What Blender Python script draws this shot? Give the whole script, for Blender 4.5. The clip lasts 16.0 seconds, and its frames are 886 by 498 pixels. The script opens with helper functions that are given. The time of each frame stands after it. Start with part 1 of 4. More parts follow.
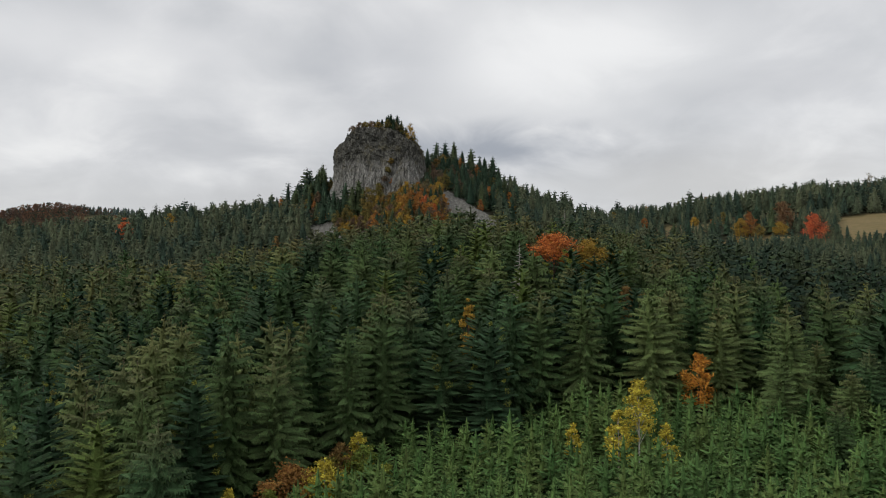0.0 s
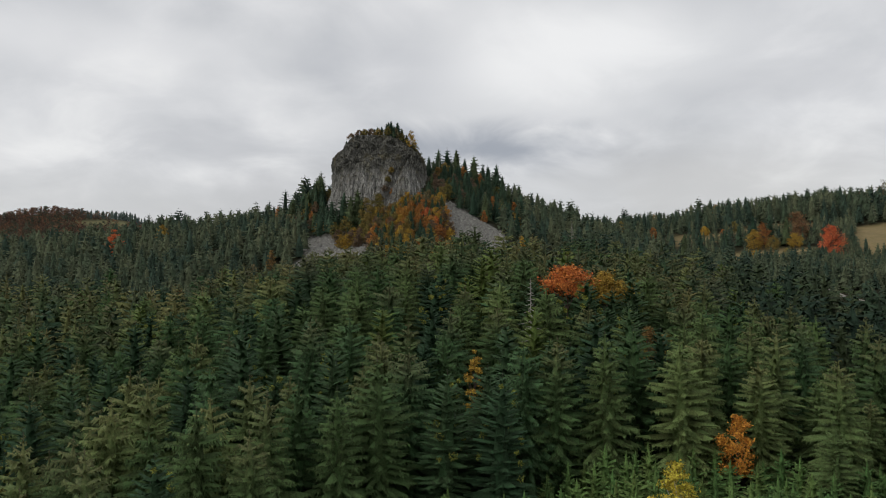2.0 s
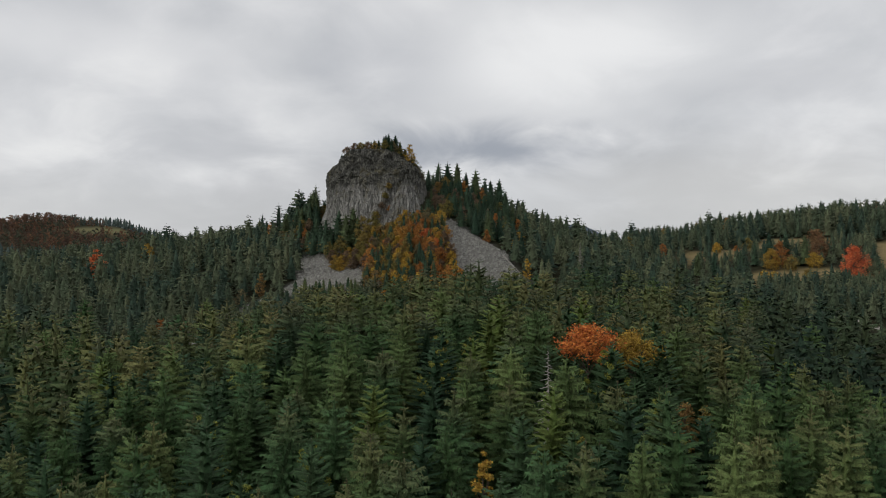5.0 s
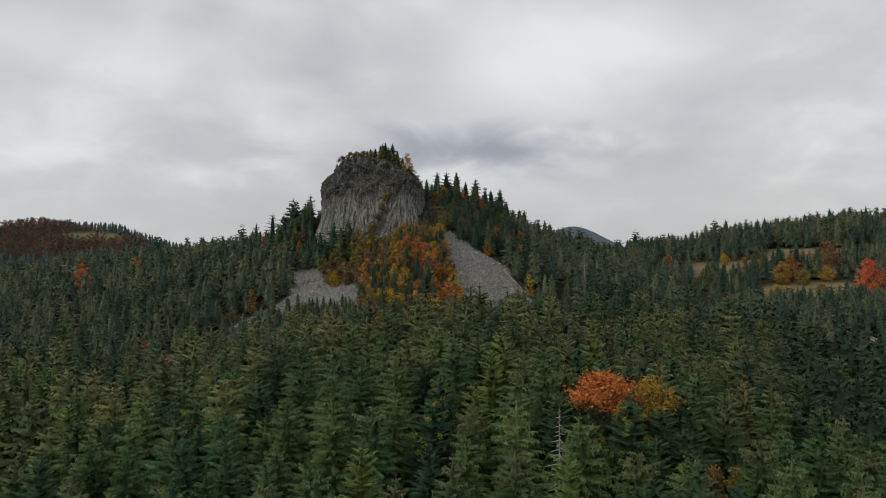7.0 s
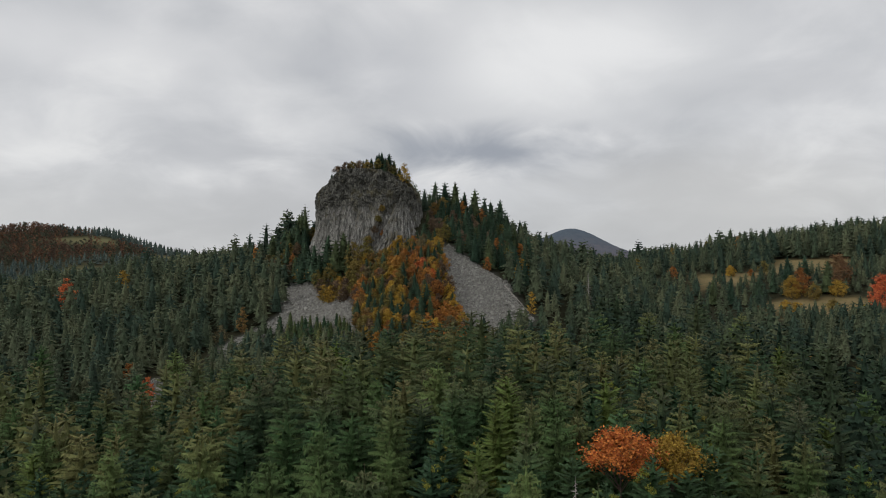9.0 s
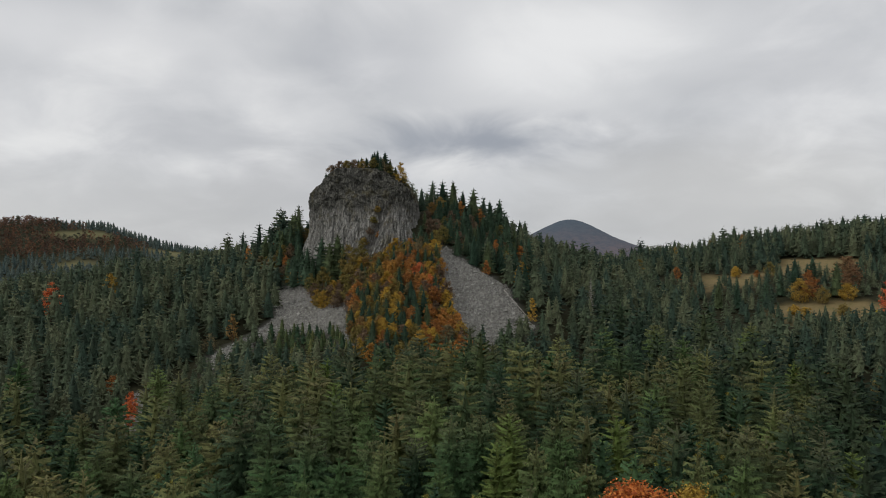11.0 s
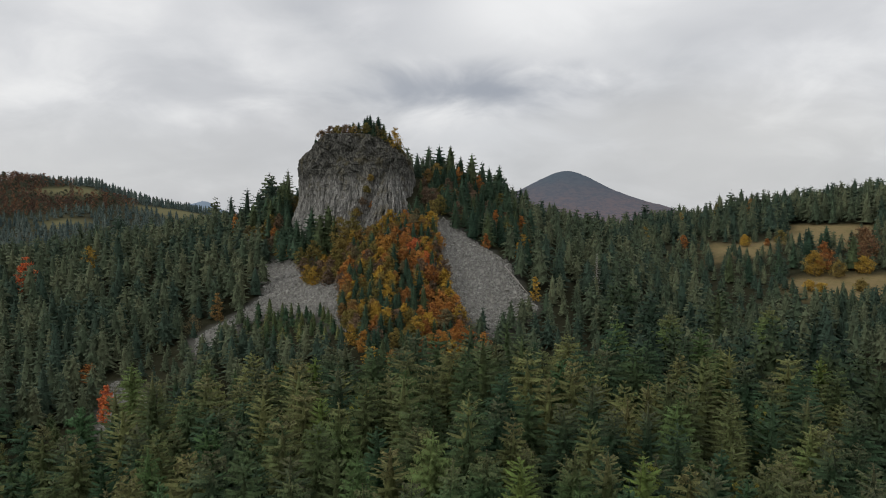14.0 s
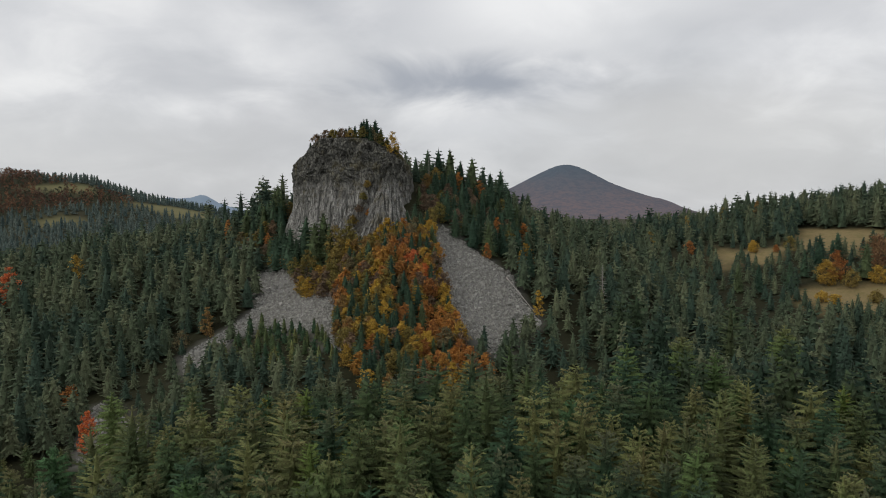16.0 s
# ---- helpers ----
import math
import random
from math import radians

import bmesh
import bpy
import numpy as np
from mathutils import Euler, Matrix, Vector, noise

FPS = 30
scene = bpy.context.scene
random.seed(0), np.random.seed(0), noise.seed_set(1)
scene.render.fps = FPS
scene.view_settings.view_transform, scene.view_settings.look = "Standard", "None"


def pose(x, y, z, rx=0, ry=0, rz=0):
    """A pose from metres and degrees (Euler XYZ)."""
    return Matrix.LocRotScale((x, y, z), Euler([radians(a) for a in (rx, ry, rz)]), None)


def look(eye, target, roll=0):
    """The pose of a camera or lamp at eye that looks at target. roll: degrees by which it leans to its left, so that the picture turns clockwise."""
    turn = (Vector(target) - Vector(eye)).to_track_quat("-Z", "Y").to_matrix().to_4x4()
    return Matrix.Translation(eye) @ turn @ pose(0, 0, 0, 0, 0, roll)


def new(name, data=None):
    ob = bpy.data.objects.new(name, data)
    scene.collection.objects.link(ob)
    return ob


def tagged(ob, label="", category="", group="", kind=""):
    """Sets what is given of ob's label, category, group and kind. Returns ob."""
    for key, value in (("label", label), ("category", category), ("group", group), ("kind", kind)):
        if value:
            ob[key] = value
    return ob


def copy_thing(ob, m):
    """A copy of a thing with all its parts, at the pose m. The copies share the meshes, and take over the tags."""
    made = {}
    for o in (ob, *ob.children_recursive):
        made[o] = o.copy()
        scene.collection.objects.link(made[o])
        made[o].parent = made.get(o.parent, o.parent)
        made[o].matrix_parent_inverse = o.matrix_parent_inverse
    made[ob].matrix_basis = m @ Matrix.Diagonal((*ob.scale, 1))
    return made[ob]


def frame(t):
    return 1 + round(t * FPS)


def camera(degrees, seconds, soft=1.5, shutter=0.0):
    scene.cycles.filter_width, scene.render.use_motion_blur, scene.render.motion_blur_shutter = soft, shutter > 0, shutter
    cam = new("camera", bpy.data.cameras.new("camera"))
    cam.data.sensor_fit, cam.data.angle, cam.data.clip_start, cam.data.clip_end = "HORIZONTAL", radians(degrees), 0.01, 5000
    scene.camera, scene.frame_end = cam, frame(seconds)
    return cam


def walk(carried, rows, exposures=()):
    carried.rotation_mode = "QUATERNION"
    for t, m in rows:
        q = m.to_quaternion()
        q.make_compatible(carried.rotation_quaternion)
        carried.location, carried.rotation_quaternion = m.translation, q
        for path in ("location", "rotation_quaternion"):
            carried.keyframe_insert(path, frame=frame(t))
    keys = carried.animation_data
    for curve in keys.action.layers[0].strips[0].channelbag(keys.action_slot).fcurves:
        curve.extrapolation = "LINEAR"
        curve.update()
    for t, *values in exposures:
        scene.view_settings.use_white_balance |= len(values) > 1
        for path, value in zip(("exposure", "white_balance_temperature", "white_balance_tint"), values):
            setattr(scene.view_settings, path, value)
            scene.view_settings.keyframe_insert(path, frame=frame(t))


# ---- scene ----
cam = camera(60.00, 16.0, 1.0)
# seconds, eye in metres, pitch + 90, roll, yaw in degrees
PATH = [
    (0.0, 0.00, -0.00, -0.00, 92.000, -0.106, -0.000),
    (0.5, -0.06, 4.39, 2.15, 91.987, -0.060, 0.050),
    (1.0, -0.14, 8.76, 4.38, 91.952, -0.055, 0.086),
    (1.5, -0.22, 13.11, 6.58, 91.966, -0.066, 0.113),
    (2.0, -0.31, 17.40, 8.75, 91.959, -0.071, 0.120),
    (2.5, -0.46, 21.61, 10.83, 91.970, -0.029, 0.125),
    (3.0, -0.56, 25.74, 12.92, 91.969, -0.012, 0.125),
    (3.5, -0.68, 29.72, 15.03, 91.998, -0.019, 0.105),
    (4.0, -0.79, 33.61, 17.16, 92.009, -0.021, 0.102),
    (4.5, -0.84, 37.44, 19.23, 91.999, -0.056, 0.090),
    (7.0, -0.50, 57.31, 28.76, 92.074, -0.011, 0.043),
    (7.5, -0.57, 60.93, 30.65, 92.115, 0.011, -0.011),
    (8.0, -0.68, 64.53, 32.51, 92.108, 0.003, -0.044),
    (8.5, -0.80, 68.12, 34.41, 92.129, -0.000, -0.089),
    (9.0, -0.95, 71.68, 36.31, 92.144, -0.007, -0.135),
    (11.5, -0.43, 88.01, 45.25, 90.793, 0.012, -0.300),
    (12.0, -0.56, 91.61, 47.05, 90.013, 0.011, -0.360),
    (12.5, -0.71, 95.24, 48.89, 89.233, 0.029, -0.421),
    (13.0, -0.87, 98.89, 50.80, 88.447, 0.041, -0.488),
    (13.5, -1.02, 102.48, 52.73, 87.946, 0.041, -0.544),
    (14.0, -1.11, 105.99, 54.64, 87.668, 0.062, -0.583),
    (14.5, -1.17, 109.47, 56.53, 87.521, 0.074, -0.620),
    (15.0, -1.19, 112.97, 58.39, 87.379, 0.085, -0.618),
    (15.5, -1.18, 116.44, 60.25, 87.258, 0.082, -0.634),
    (16.0, -1.14, 119.89, 62.10, 87.117, 0.061, -0.660),
]
walk(cam, [(t, pose(x, y, z, rx, ry, rz)) for t, x, y, z, rx, ry, rz in PATH], [(0, 0.0), (4.5, -0.06), (8.5, -0.13), (11.5, -0.12), (13, -0.05), (14.5, 0.0), (16, 0.0)])

# --- light ---
SUN_AZ, SUN_EL = radians(250), radians(38)


def nodes_of(tree):
    tree.nodes.clear()

    def add(kind, **sockets):
        n = tree.nodes.new(kind)
        for key, v in sockets.items():
            key = key.replace("_", " ")
            if key.startswith("i") and key[1:].isdigit():
                key = int(key[1:])
            if isinstance(v, bpy.types.NodeSocket):
                tree.links.new(v, n.inputs[key])
            else:
                n.inputs[key].default_value = v
        return n

    def maths(op, a, b=0.0, clamp=False):
        n = add("ShaderNodeMath", i0=a, i1=b)
        n.operation, n.use_clamp = op, clamp
        return n.outputs[0]

    def mix(f, a, b, blend="MIX"):
        n = tree.nodes.new("ShaderNodeMix")
        n.data_type, n.blend_type = "RGBA", blend
        for k, v in ((0, f), (6, a), (7, b)):
            if isinstance(v, bpy.types.NodeSocket):
                tree.links.new(v, n.inputs[k])
            else:
                n.inputs[k].default_value = v if k == 0 else (*v, 1)
        return n.outputs[2]

    def ramp(f, *stops):
        n = add("ShaderNodeValToRGB", Fac=f)
        e = n.color_ramp.elements
        for k, (at, c) in enumerate(stops):
            el = e[k] if k < 2 else e.new(at)
            el.position, el.color = at, (*((c,) * 3 if isinstance(c, float) else c), 1)
        return n.outputs[0]

    def noise(vec, scale, detail=4.0, rough=0.55, distort=0.0):
        return add("ShaderNodeTexNoise", Vector=vec, Scale=scale, Detail=detail, Roughness=rough, Distortion=distort).outputs[0]

    return add, maths, mix, ramp, noise


def overcast_world():
    world = bpy.data.worlds.new("overcast_sky")
    scene.world = world
    world.use_nodes = True
    tree = world.node_tree
    add, maths, mix, ramp, noise = nodes_of(tree)
    sky = add("ShaderNodeTexSky")
    sky.sky_type, sky.sun_disc = "NISHITA", False
    sky.sun_elevation, sky.sun_rotation = SUN_EL, SUN_AZ
    ray = add("ShaderNodeTexCoord").outputs["Generated"]
    part_ = add("ShaderNodeSeparateXYZ", Vector=ray)
    x, y, z = part_.outputs
    up = maths("MAXIMUM", z, 0.0)
    # a cloud layer overhead: directions meet a flat sheet
    lift = maths("ADD", up, 0.34)
    flat = add("ShaderNodeCombineXYZ", X=maths("DIVIDE", x, lift), Y=maths("DIVIDE", y, lift), Z=0.0).outputs[0]
    big = noise(flat, 1.5, 3.0, 0.5, 0.3)
    mid = noise(add("ShaderNodeMapping", Vector=flat, Location=(3.1, 1.7, 0)).outputs[0], 3.6, 5.0, 0.55, 0.4)
    tone = maths("ADD", maths("MULTIPLY", big, 0.62), maths("MULTIPLY", mid, 0.38))

    def cloud(az, el, wide, high):
        """A soft bank of cloud round a direction, with a ragged rim."""
        a = maths("DIVIDE", maths("SUBTRACT", maths("ARCTAN2", x, y), radians(az)), radians(wide))
        e = maths("DIVIDE", maths("SUBTRACT", maths("ARCSINE", z), radians(el)), radians(high))
        far = maths("SQRT", maths("ADD", maths("MULTIPLY", a, a), maths("MULTIPLY", e, e)))
        rag = maths("MULTIPLY", maths("SUBTRACT", mid, 0.5), 1.2)
        n = add("ShaderNodeMapRange", Value=maths("ADD", far, rag), i1=1.0, i2=0.1, i3=0.0, i4=1.0)
        n.interpolation_type = "SMOOTHSTEP"
        return n.outputs[0]

    grey = ramp(tone, (0.36, (0.50, 0.515, 0.545)), (0.45, (0.62, 0.63, 0.65)), (0.54, (0.72, 0.725, 0.74)), (0.64, (0.86, 0.86, 0.86)))
    for az, el, wide, high, amount, shade in (
        (9.0, 16.5, 15.0, 6.0, 0.9, (0.93, 0.93, 0.93)),
        (-4.0, 15.5, 8.0, 4.0, 0.45, (0.58, 0.59, 0.62)),
        (-25.0, 15.5, 16.0, 2.6, 0.6, (0.80, 0.80, 0.81)),
        (-17.0, 9.0, 10.0, 2.6, 0.6, (0.53, 0.54, 0.565)),
        (3.5, 9.4, 12.0, 2.5, 0.95, (0.35, 0.375, 0.425)),
        (6.0, 6.2, 11.0, 1.3, 0.6, (0.70, 0.71, 0.73)),
        (24.0, 13.0, 10.0, 2.0, 0.45, (0.60, 0.605, 0.625)),
        (22.0, 5.0, 20.0, 7.0, 0.75, (0.60, 0.595, 0.59)),
        (-11.0, 5.0, 12.0, 4.5, 0.6, (0.53, 0.53, 0.545)),
        (-26.0, 4.0, 20.0, 5.0, 0.5, (0.60, 0.60, 0.60)),
    ):
        grey = mix(maths("MULTIPLY", cloud(az, el, wide, high), amount), grey, shade)
    low = ramp(up, (0.0, 1.0), (0.07, 0.5), (0.13, 0.0))
    grey = mix(maths("MULTIPLY", low, 0.7), grey, (0.54, 0.55, 0.57))
    colour = mix(0.94, mix(1.0, sky.outputs[0], (0.1, 0.1, 0.1), "MULTIPLY"), grey)
    out = add("ShaderNodeBackground", Color=colour, Strength=1.0)
    end = add("ShaderNodeOutputWorld")
    tree.links.new(out.outputs[0], end.inputs[0])


overcast_world()
sun = new("sun", bpy.data.lights.new("sun", "SUN"))
sun.data.energy, sun.data.angle, sun.data.color = 1.0, radians(30), (1.0, 0.96, 0.9)
sun.matrix_world = look((0, 0, 0), (-math.sin(SUN_AZ) * math.cos(SUN_EL), -math.cos(SUN_AZ) * math.cos(SUN_EL), -math.sin(SUN_EL)))

# --- materials ---


def material(name, build, rough=0.85, spec=0.2):
    """build(add, maths, mix, ramp, noise, spot) gives the colour and, or None, a height for the bump."""
    mat = bpy.data.materials.new(name)
    mat.use_nodes = True
    tree = mat.node_tree
    tools = nodes_of(tree)
    add = tools[0]
    spot = add("ShaderNodeTexCoord").outputs["Object"]
    colour, height, *glow = build(*tools, spot)
    shader = add("ShaderNodeBsdfPrincipled", Base_Color=colour if isinstance(colour, bpy.types.NodeSocket) else (*colour, 1), Roughness=rough)
    shader.inputs["Specular IOR Level"].default_value = spec
    if height is not None:
        bump = add("ShaderNodeBump", Height=height[0], Strength=height[1], Distance=height[2])
        tree.links.new(bump.outputs[0], shader.inputs["Normal"])
    if glow:
        tree.links.new(glow[0], shader.inputs["Emission Color"])
        shader.inputs["Emission Strength"].default_value = glow[1]
    end = add("ShaderNodeOutputMaterial")
    tree.links.new(shader.outputs[0], end.inputs[0])
    return mat


def attribute(add, name, out="Fac"):
    n = add("ShaderNodeAttribute")
    n.attribute_name = name
    return n.outputs[out]


def foliage(name, dark, light, odd, joined=False, rough=0.8, share=0.2, cones=0.0, grain=3.2):
    """Needles or leaves: tint from tree to tree, speckled from spray to spray, browned by cones towards the top."""

    def build(add, maths, mix, ramp, noise, spot):
        info = add("ShaderNodeObjectInfo").outputs["Random"]
        tree_ = attribute(add, "tint") if joined else info
        spray = add("ShaderNodeNewGeometry").outputs["Random Per Island"]
        base = mix(maths("POWER", tree_, 1.3), dark, light)
        base = mix(maths("MULTIPLY", maths("GREATER_THAN", maths("FRACT", maths("MULTIPLY", tree_, 7.13)), 1 - share), 0.9), base, odd)
        fine = noise(spot, grain, 3.0, 0.7)
        if cones:
            bearing = maths("GREATER_THAN", maths("FRACT", maths("MULTIPLY", tree_, 3.71)), 0.45)
            where = add("ShaderNodeMapRange", Value=maths("ADD", attribute(add, "rise"), maths("MULTIPLY", fine, 0.5)), i1=0.92, i2=1.25, i3=0.0, i4=cones).outputs[0]
            base = mix(maths("MULTIPLY", bearing, where), base, (0.175, 0.118, 0.06))
        gain = maths("ADD", -0.26, maths("ADD", maths("MULTIPLY", spray, 0.8), maths("MULTIPLY", fine, 1.75)))
        tone = add("ShaderNodeHueSaturation", Color=base, Value=gain, Hue=maths("ADD", 0.488, maths("MULTIPLY", spray, 0.024)))
        return tone.outputs[0], (fine, 0.5, 0.4)

    return material(name, build, rough, 0.15)


def bark(name, dark, light):
    def build(add, maths, mix, ramp, noise, spot):
        long = add("ShaderNodeMapping", Vector=spot, Scale=(6, 6, 1.2)).outputs[0]
        n = noise(long, 2.0, 5.0, 0.65)
        return mix(n, dark, light), (n, 0.6, 0.05)

    return material(name, build, 0.9)


SPRUCE = foliage("spruce_needles", (0.042, 0.080, 0.028), (0.120, 0.158, 0.052), (0.050, 0.098, 0.040), cones=0.45)
SPRUCE_MANY = foliage("spruce_needles_far", (0.050, 0.078, 0.032), (0.140, 0.145, 0.052), (0.030, 0.062, 0.032), True, share=0.28, cones=0.4)
# far stands: a blue-grey cast of aerial haze is mixed into the needle colour
SPRUCE_HAZED = foliage("spruce_needles_hazed", (0.050, 0.072, 0.042), (0.106, 0.120, 0.066), (0.032, 0.056, 0.038), True, share=0.25, grain=1.6)
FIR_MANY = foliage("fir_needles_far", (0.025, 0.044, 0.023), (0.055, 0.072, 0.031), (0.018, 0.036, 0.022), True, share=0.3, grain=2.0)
# wood across the valley: distance haze painted in as paler, bluer needles
SPRUCE_VALLEY_HAZE = foliage("spruce_needles_valley_haze", (0.058, 0.084, 0.074), (0.100, 0.124, 0.104), (0.048, 0.074, 0.070), True, grain=0.3)
FIR = foliage("fir_needles", (0.026, 0.058, 0.028), (0.056, 0.096, 0.038), (0.110, 0.148, 0.036))
FIR_DARK = foliage("dark_fir_needles", (0.028, 0.056, 0.034), (0.052, 0.084, 0.046), (0.070, 0.092, 0.040))
YOUNG = foliage("young_needles", (0.066, 0.130, 0.038), (0.118, 0.190, 0.054), (0.105, 0.155, 0.044), True, grain=3.0)
WOODS = foliage("beech_wood", (0.11, 0.068, 0.052), (0.225, 0.118, 0.066), (0.062, 0.078, 0.050), True, share=0.3, grain=0.2)
GOLD = foliage("golden_leaves", (0.32, 0.205, 0.040), (0.46, 0.29, 0.048), (0.36, 0.175, 0.042), grain=0.6)
LIME = foliage("lime_leaves", (0.17, 0.22, 0.045), (0.26, 0.28, 0.05), (0.24, 0.21, 0.045), grain=1.2)
YELLOW = foliage("birch_leaves", (0.44, 0.36, 0.05), (0.56, 0.46, 0.065), (0.38, 0.38, 0.06), grain=1.2)
RUST = foliage("rust_leaves", (0.31, 0.13, 0.042), (0.44, 0.20, 0.05), (0.29, 0.15, 0.045), grain=0.6)
RED = foliage("red_leaves", (0.56, 0.13, 0.055), (0.60, 0.18, 0.06), (0.46, 0.13, 0.05), grain=0.9)
ORANGE = foliage("orange_leaves", (0.50, 0.19, 0.04), (0.58, 0.27, 0.045), (0.52, 0.16, 0.045), grain=0.9)
AUBURN = foliage("auburn_leaves", (0.20, 0.095, 0.055), (0.27, 0.125, 0.06), (0.20, 0.12, 0.06), grain=0.6)
OLIVE = foliage("olive_leaves", (0.165, 0.140, 0.042), (0.255, 0.180, 0.052), (0.24, 0.145, 0.052), grain=0.6)
BROWN = foliage("thinning_leaves", (0.15, 0.105, 0.07), (0.20, 0.135, 0.08), (0.17, 0.14, 0.07), grain=0.6)
BARK = bark("spruce_bark", (0.06, 0.045, 0.035), (0.16, 0.12, 0.095))
PALE_BARK = bark("birch_bark", (0.25, 0.23, 0.2), (0.6, 0.58, 0.54))
DEAD = bark("dead_wood", (0.22, 0.20, 0.18), (0.42, 0.39, 0.36))


def ground_look(add, maths, mix, ramp, noise, spot):
    fine, broad = noise(spot, 1.3, 6.0, 0.65), noise(spot, 0.035, 4.0, 0.6)
    litter = mix(fine, (0.014, 0.018, 0.009), (0.045, 0.042, 0.022))
    grass = mix(broad, (0.19, 0.145, 0.066), (0.30, 0.222, 0.115))
    grass = mix(maths("MULTIPLY", ramp(noise(spot, 0.25, 5.0, 0.7), (0.45, 0.0), (0.65, 1.0)), 0.55), grass, (0.13, 0.125, 0.045))
    grass = mix(maths("MULTIPLY", ramp(noise(spot, 0.9, 6.0, 0.75), (0.4, 0.0), (0.62, 1.0)), 0.5), grass, (0.13, 0.11, 0.052))
    green = mix(fine, (0.13, 0.125, 0.058), (0.185, 0.168, 0.085))
    stone = mix(fine, (0.12, 0.118, 0.11), (0.27, 0.263, 0.245))
    woods = mix(noise(spot, 0.02, 6.0, 0.7), (0.03, 0.045, 0.026), (0.075, 0.06, 0.038))
    c = mix(attribute(add, "far_wood"), litter, woods)
    c = mix(attribute(add, "meadow"), c, grass)
    c = mix(attribute(add, "green"), c, green)
    c = mix(attribute(add, "scree"), c, stone)
    return c, (fine, 0.5, 0.4)


GROUND = material("ground", ground_look, 0.95, 0.1)


def basalt_look(add, maths, mix, ramp, noise, spot):
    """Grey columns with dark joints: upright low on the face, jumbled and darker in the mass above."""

    def columns(turn, across, along, vec):
        m = add("ShaderNodeMapping", Vector=vec, Rotation=turn, Scale=(across, across, along)).outputs[0]
        v = add("ShaderNodeTexVoronoi", Vector=m, Scale=1.0)
        e = add("ShaderNodeTexVoronoi", Vector=m, Scale=1.0)
        e.feature = "DISTANCE_TO_EDGE"
        return add("ShaderNodeRGBToBW", Color=v.outputs["Color"]).outputs[0], ramp(e.outputs["Distance"], (0.0, 0.0), (0.14, 1.0))

    sway = add("ShaderNodeVectorMath", i0=add("ShaderNodeTexNoise", Vector=spot, Scale=0.09, Detail=3.0).outputs[1], i1=(6.0, 6.0, 6.0))
    sway.operation = "MULTIPLY"
    warp = add("ShaderNodeVectorMath", i0=spot, i1=sway.outputs[0])
    up_tone, up_joint = columns((0, 0, 0), 1.0, 0.12, spot)
    jam_tone, jam_joint = columns((0.5, 0.9, 0.3), 0.75, 0.4, warp.outputs[0])
    cracks = noise(spot, 0.9, 8.0, 0.75, 0.6)
    broad = noise(spot, 0.05, 5.0, 0.6, 0.5)
    low = mix(up_tone, (0.23, 0.226, 0.205), (0.43, 0.42, 0.385))
    low = mix(maths("MULTIPLY", maths("SUBTRACT", 1.0, up_joint), 0.75), low, (0.05, 0.05, 0.046))
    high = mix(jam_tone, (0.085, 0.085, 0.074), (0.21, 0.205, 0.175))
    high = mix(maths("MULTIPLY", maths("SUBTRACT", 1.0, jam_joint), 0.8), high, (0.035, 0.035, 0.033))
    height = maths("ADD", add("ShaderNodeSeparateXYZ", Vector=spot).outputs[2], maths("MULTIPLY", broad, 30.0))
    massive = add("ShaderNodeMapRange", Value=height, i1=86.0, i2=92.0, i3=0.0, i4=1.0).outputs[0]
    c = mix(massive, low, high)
    c = mix(maths("MULTIPLY", ramp(cracks, (0.30, 1.0), (0.46, 0.0)), 0.8), c, (0.04, 0.04, 0.037))
    c = mix(maths("MULTIPLY", ramp(noise(spot, 0.12, 6.0, 0.7), (0.53, 0.0), (0.64, 1.0)), 0.6), c, (0.135, 0.115, 0.055))
    return c, (maths("ADD", cracks, maths("MULTIPLY", jam_joint, 0.4)), 1.0, 0.8)


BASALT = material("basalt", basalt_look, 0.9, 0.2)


def stone_look(add, maths, mix, ramp, noise, spot):
    each = add("ShaderNodeNewGeometry").outputs["Random Per Island"]
    c = mix(each, (0.15, 0.147, 0.135), (0.38, 0.372, 0.34))
    return mix(maths("MULTIPLY", noise(spot, 0.08, 3.0), 0.5), c, (0.24, 0.232, 0.20)), None


STONE = material("scree_stone", stone_look, 0.9, 0.2)


def gravel_look(add, maths, mix, ramp, noise, spot):
    fine = noise(spot, 2.5, 6.0, 0.7)
    return mix(fine, (0.20, 0.185, 0.16), (0.36, 0.34, 0.31)), (fine, 0.4, 0.1)


GRAVEL = material("road_gravel", gravel_look, 0.95, 0.1)


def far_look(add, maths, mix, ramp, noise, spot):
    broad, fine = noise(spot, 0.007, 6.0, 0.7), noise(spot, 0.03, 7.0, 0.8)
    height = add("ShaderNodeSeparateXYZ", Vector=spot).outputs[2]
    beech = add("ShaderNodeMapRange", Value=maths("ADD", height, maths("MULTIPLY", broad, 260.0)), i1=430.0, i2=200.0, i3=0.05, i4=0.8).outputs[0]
    # aerial haze is painted: cool tones over the woods, plus a blue glow below
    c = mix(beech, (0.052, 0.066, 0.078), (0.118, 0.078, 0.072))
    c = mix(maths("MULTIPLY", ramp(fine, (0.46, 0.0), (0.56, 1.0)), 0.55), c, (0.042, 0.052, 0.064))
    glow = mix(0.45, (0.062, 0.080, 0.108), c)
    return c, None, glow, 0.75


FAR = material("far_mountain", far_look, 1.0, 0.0)


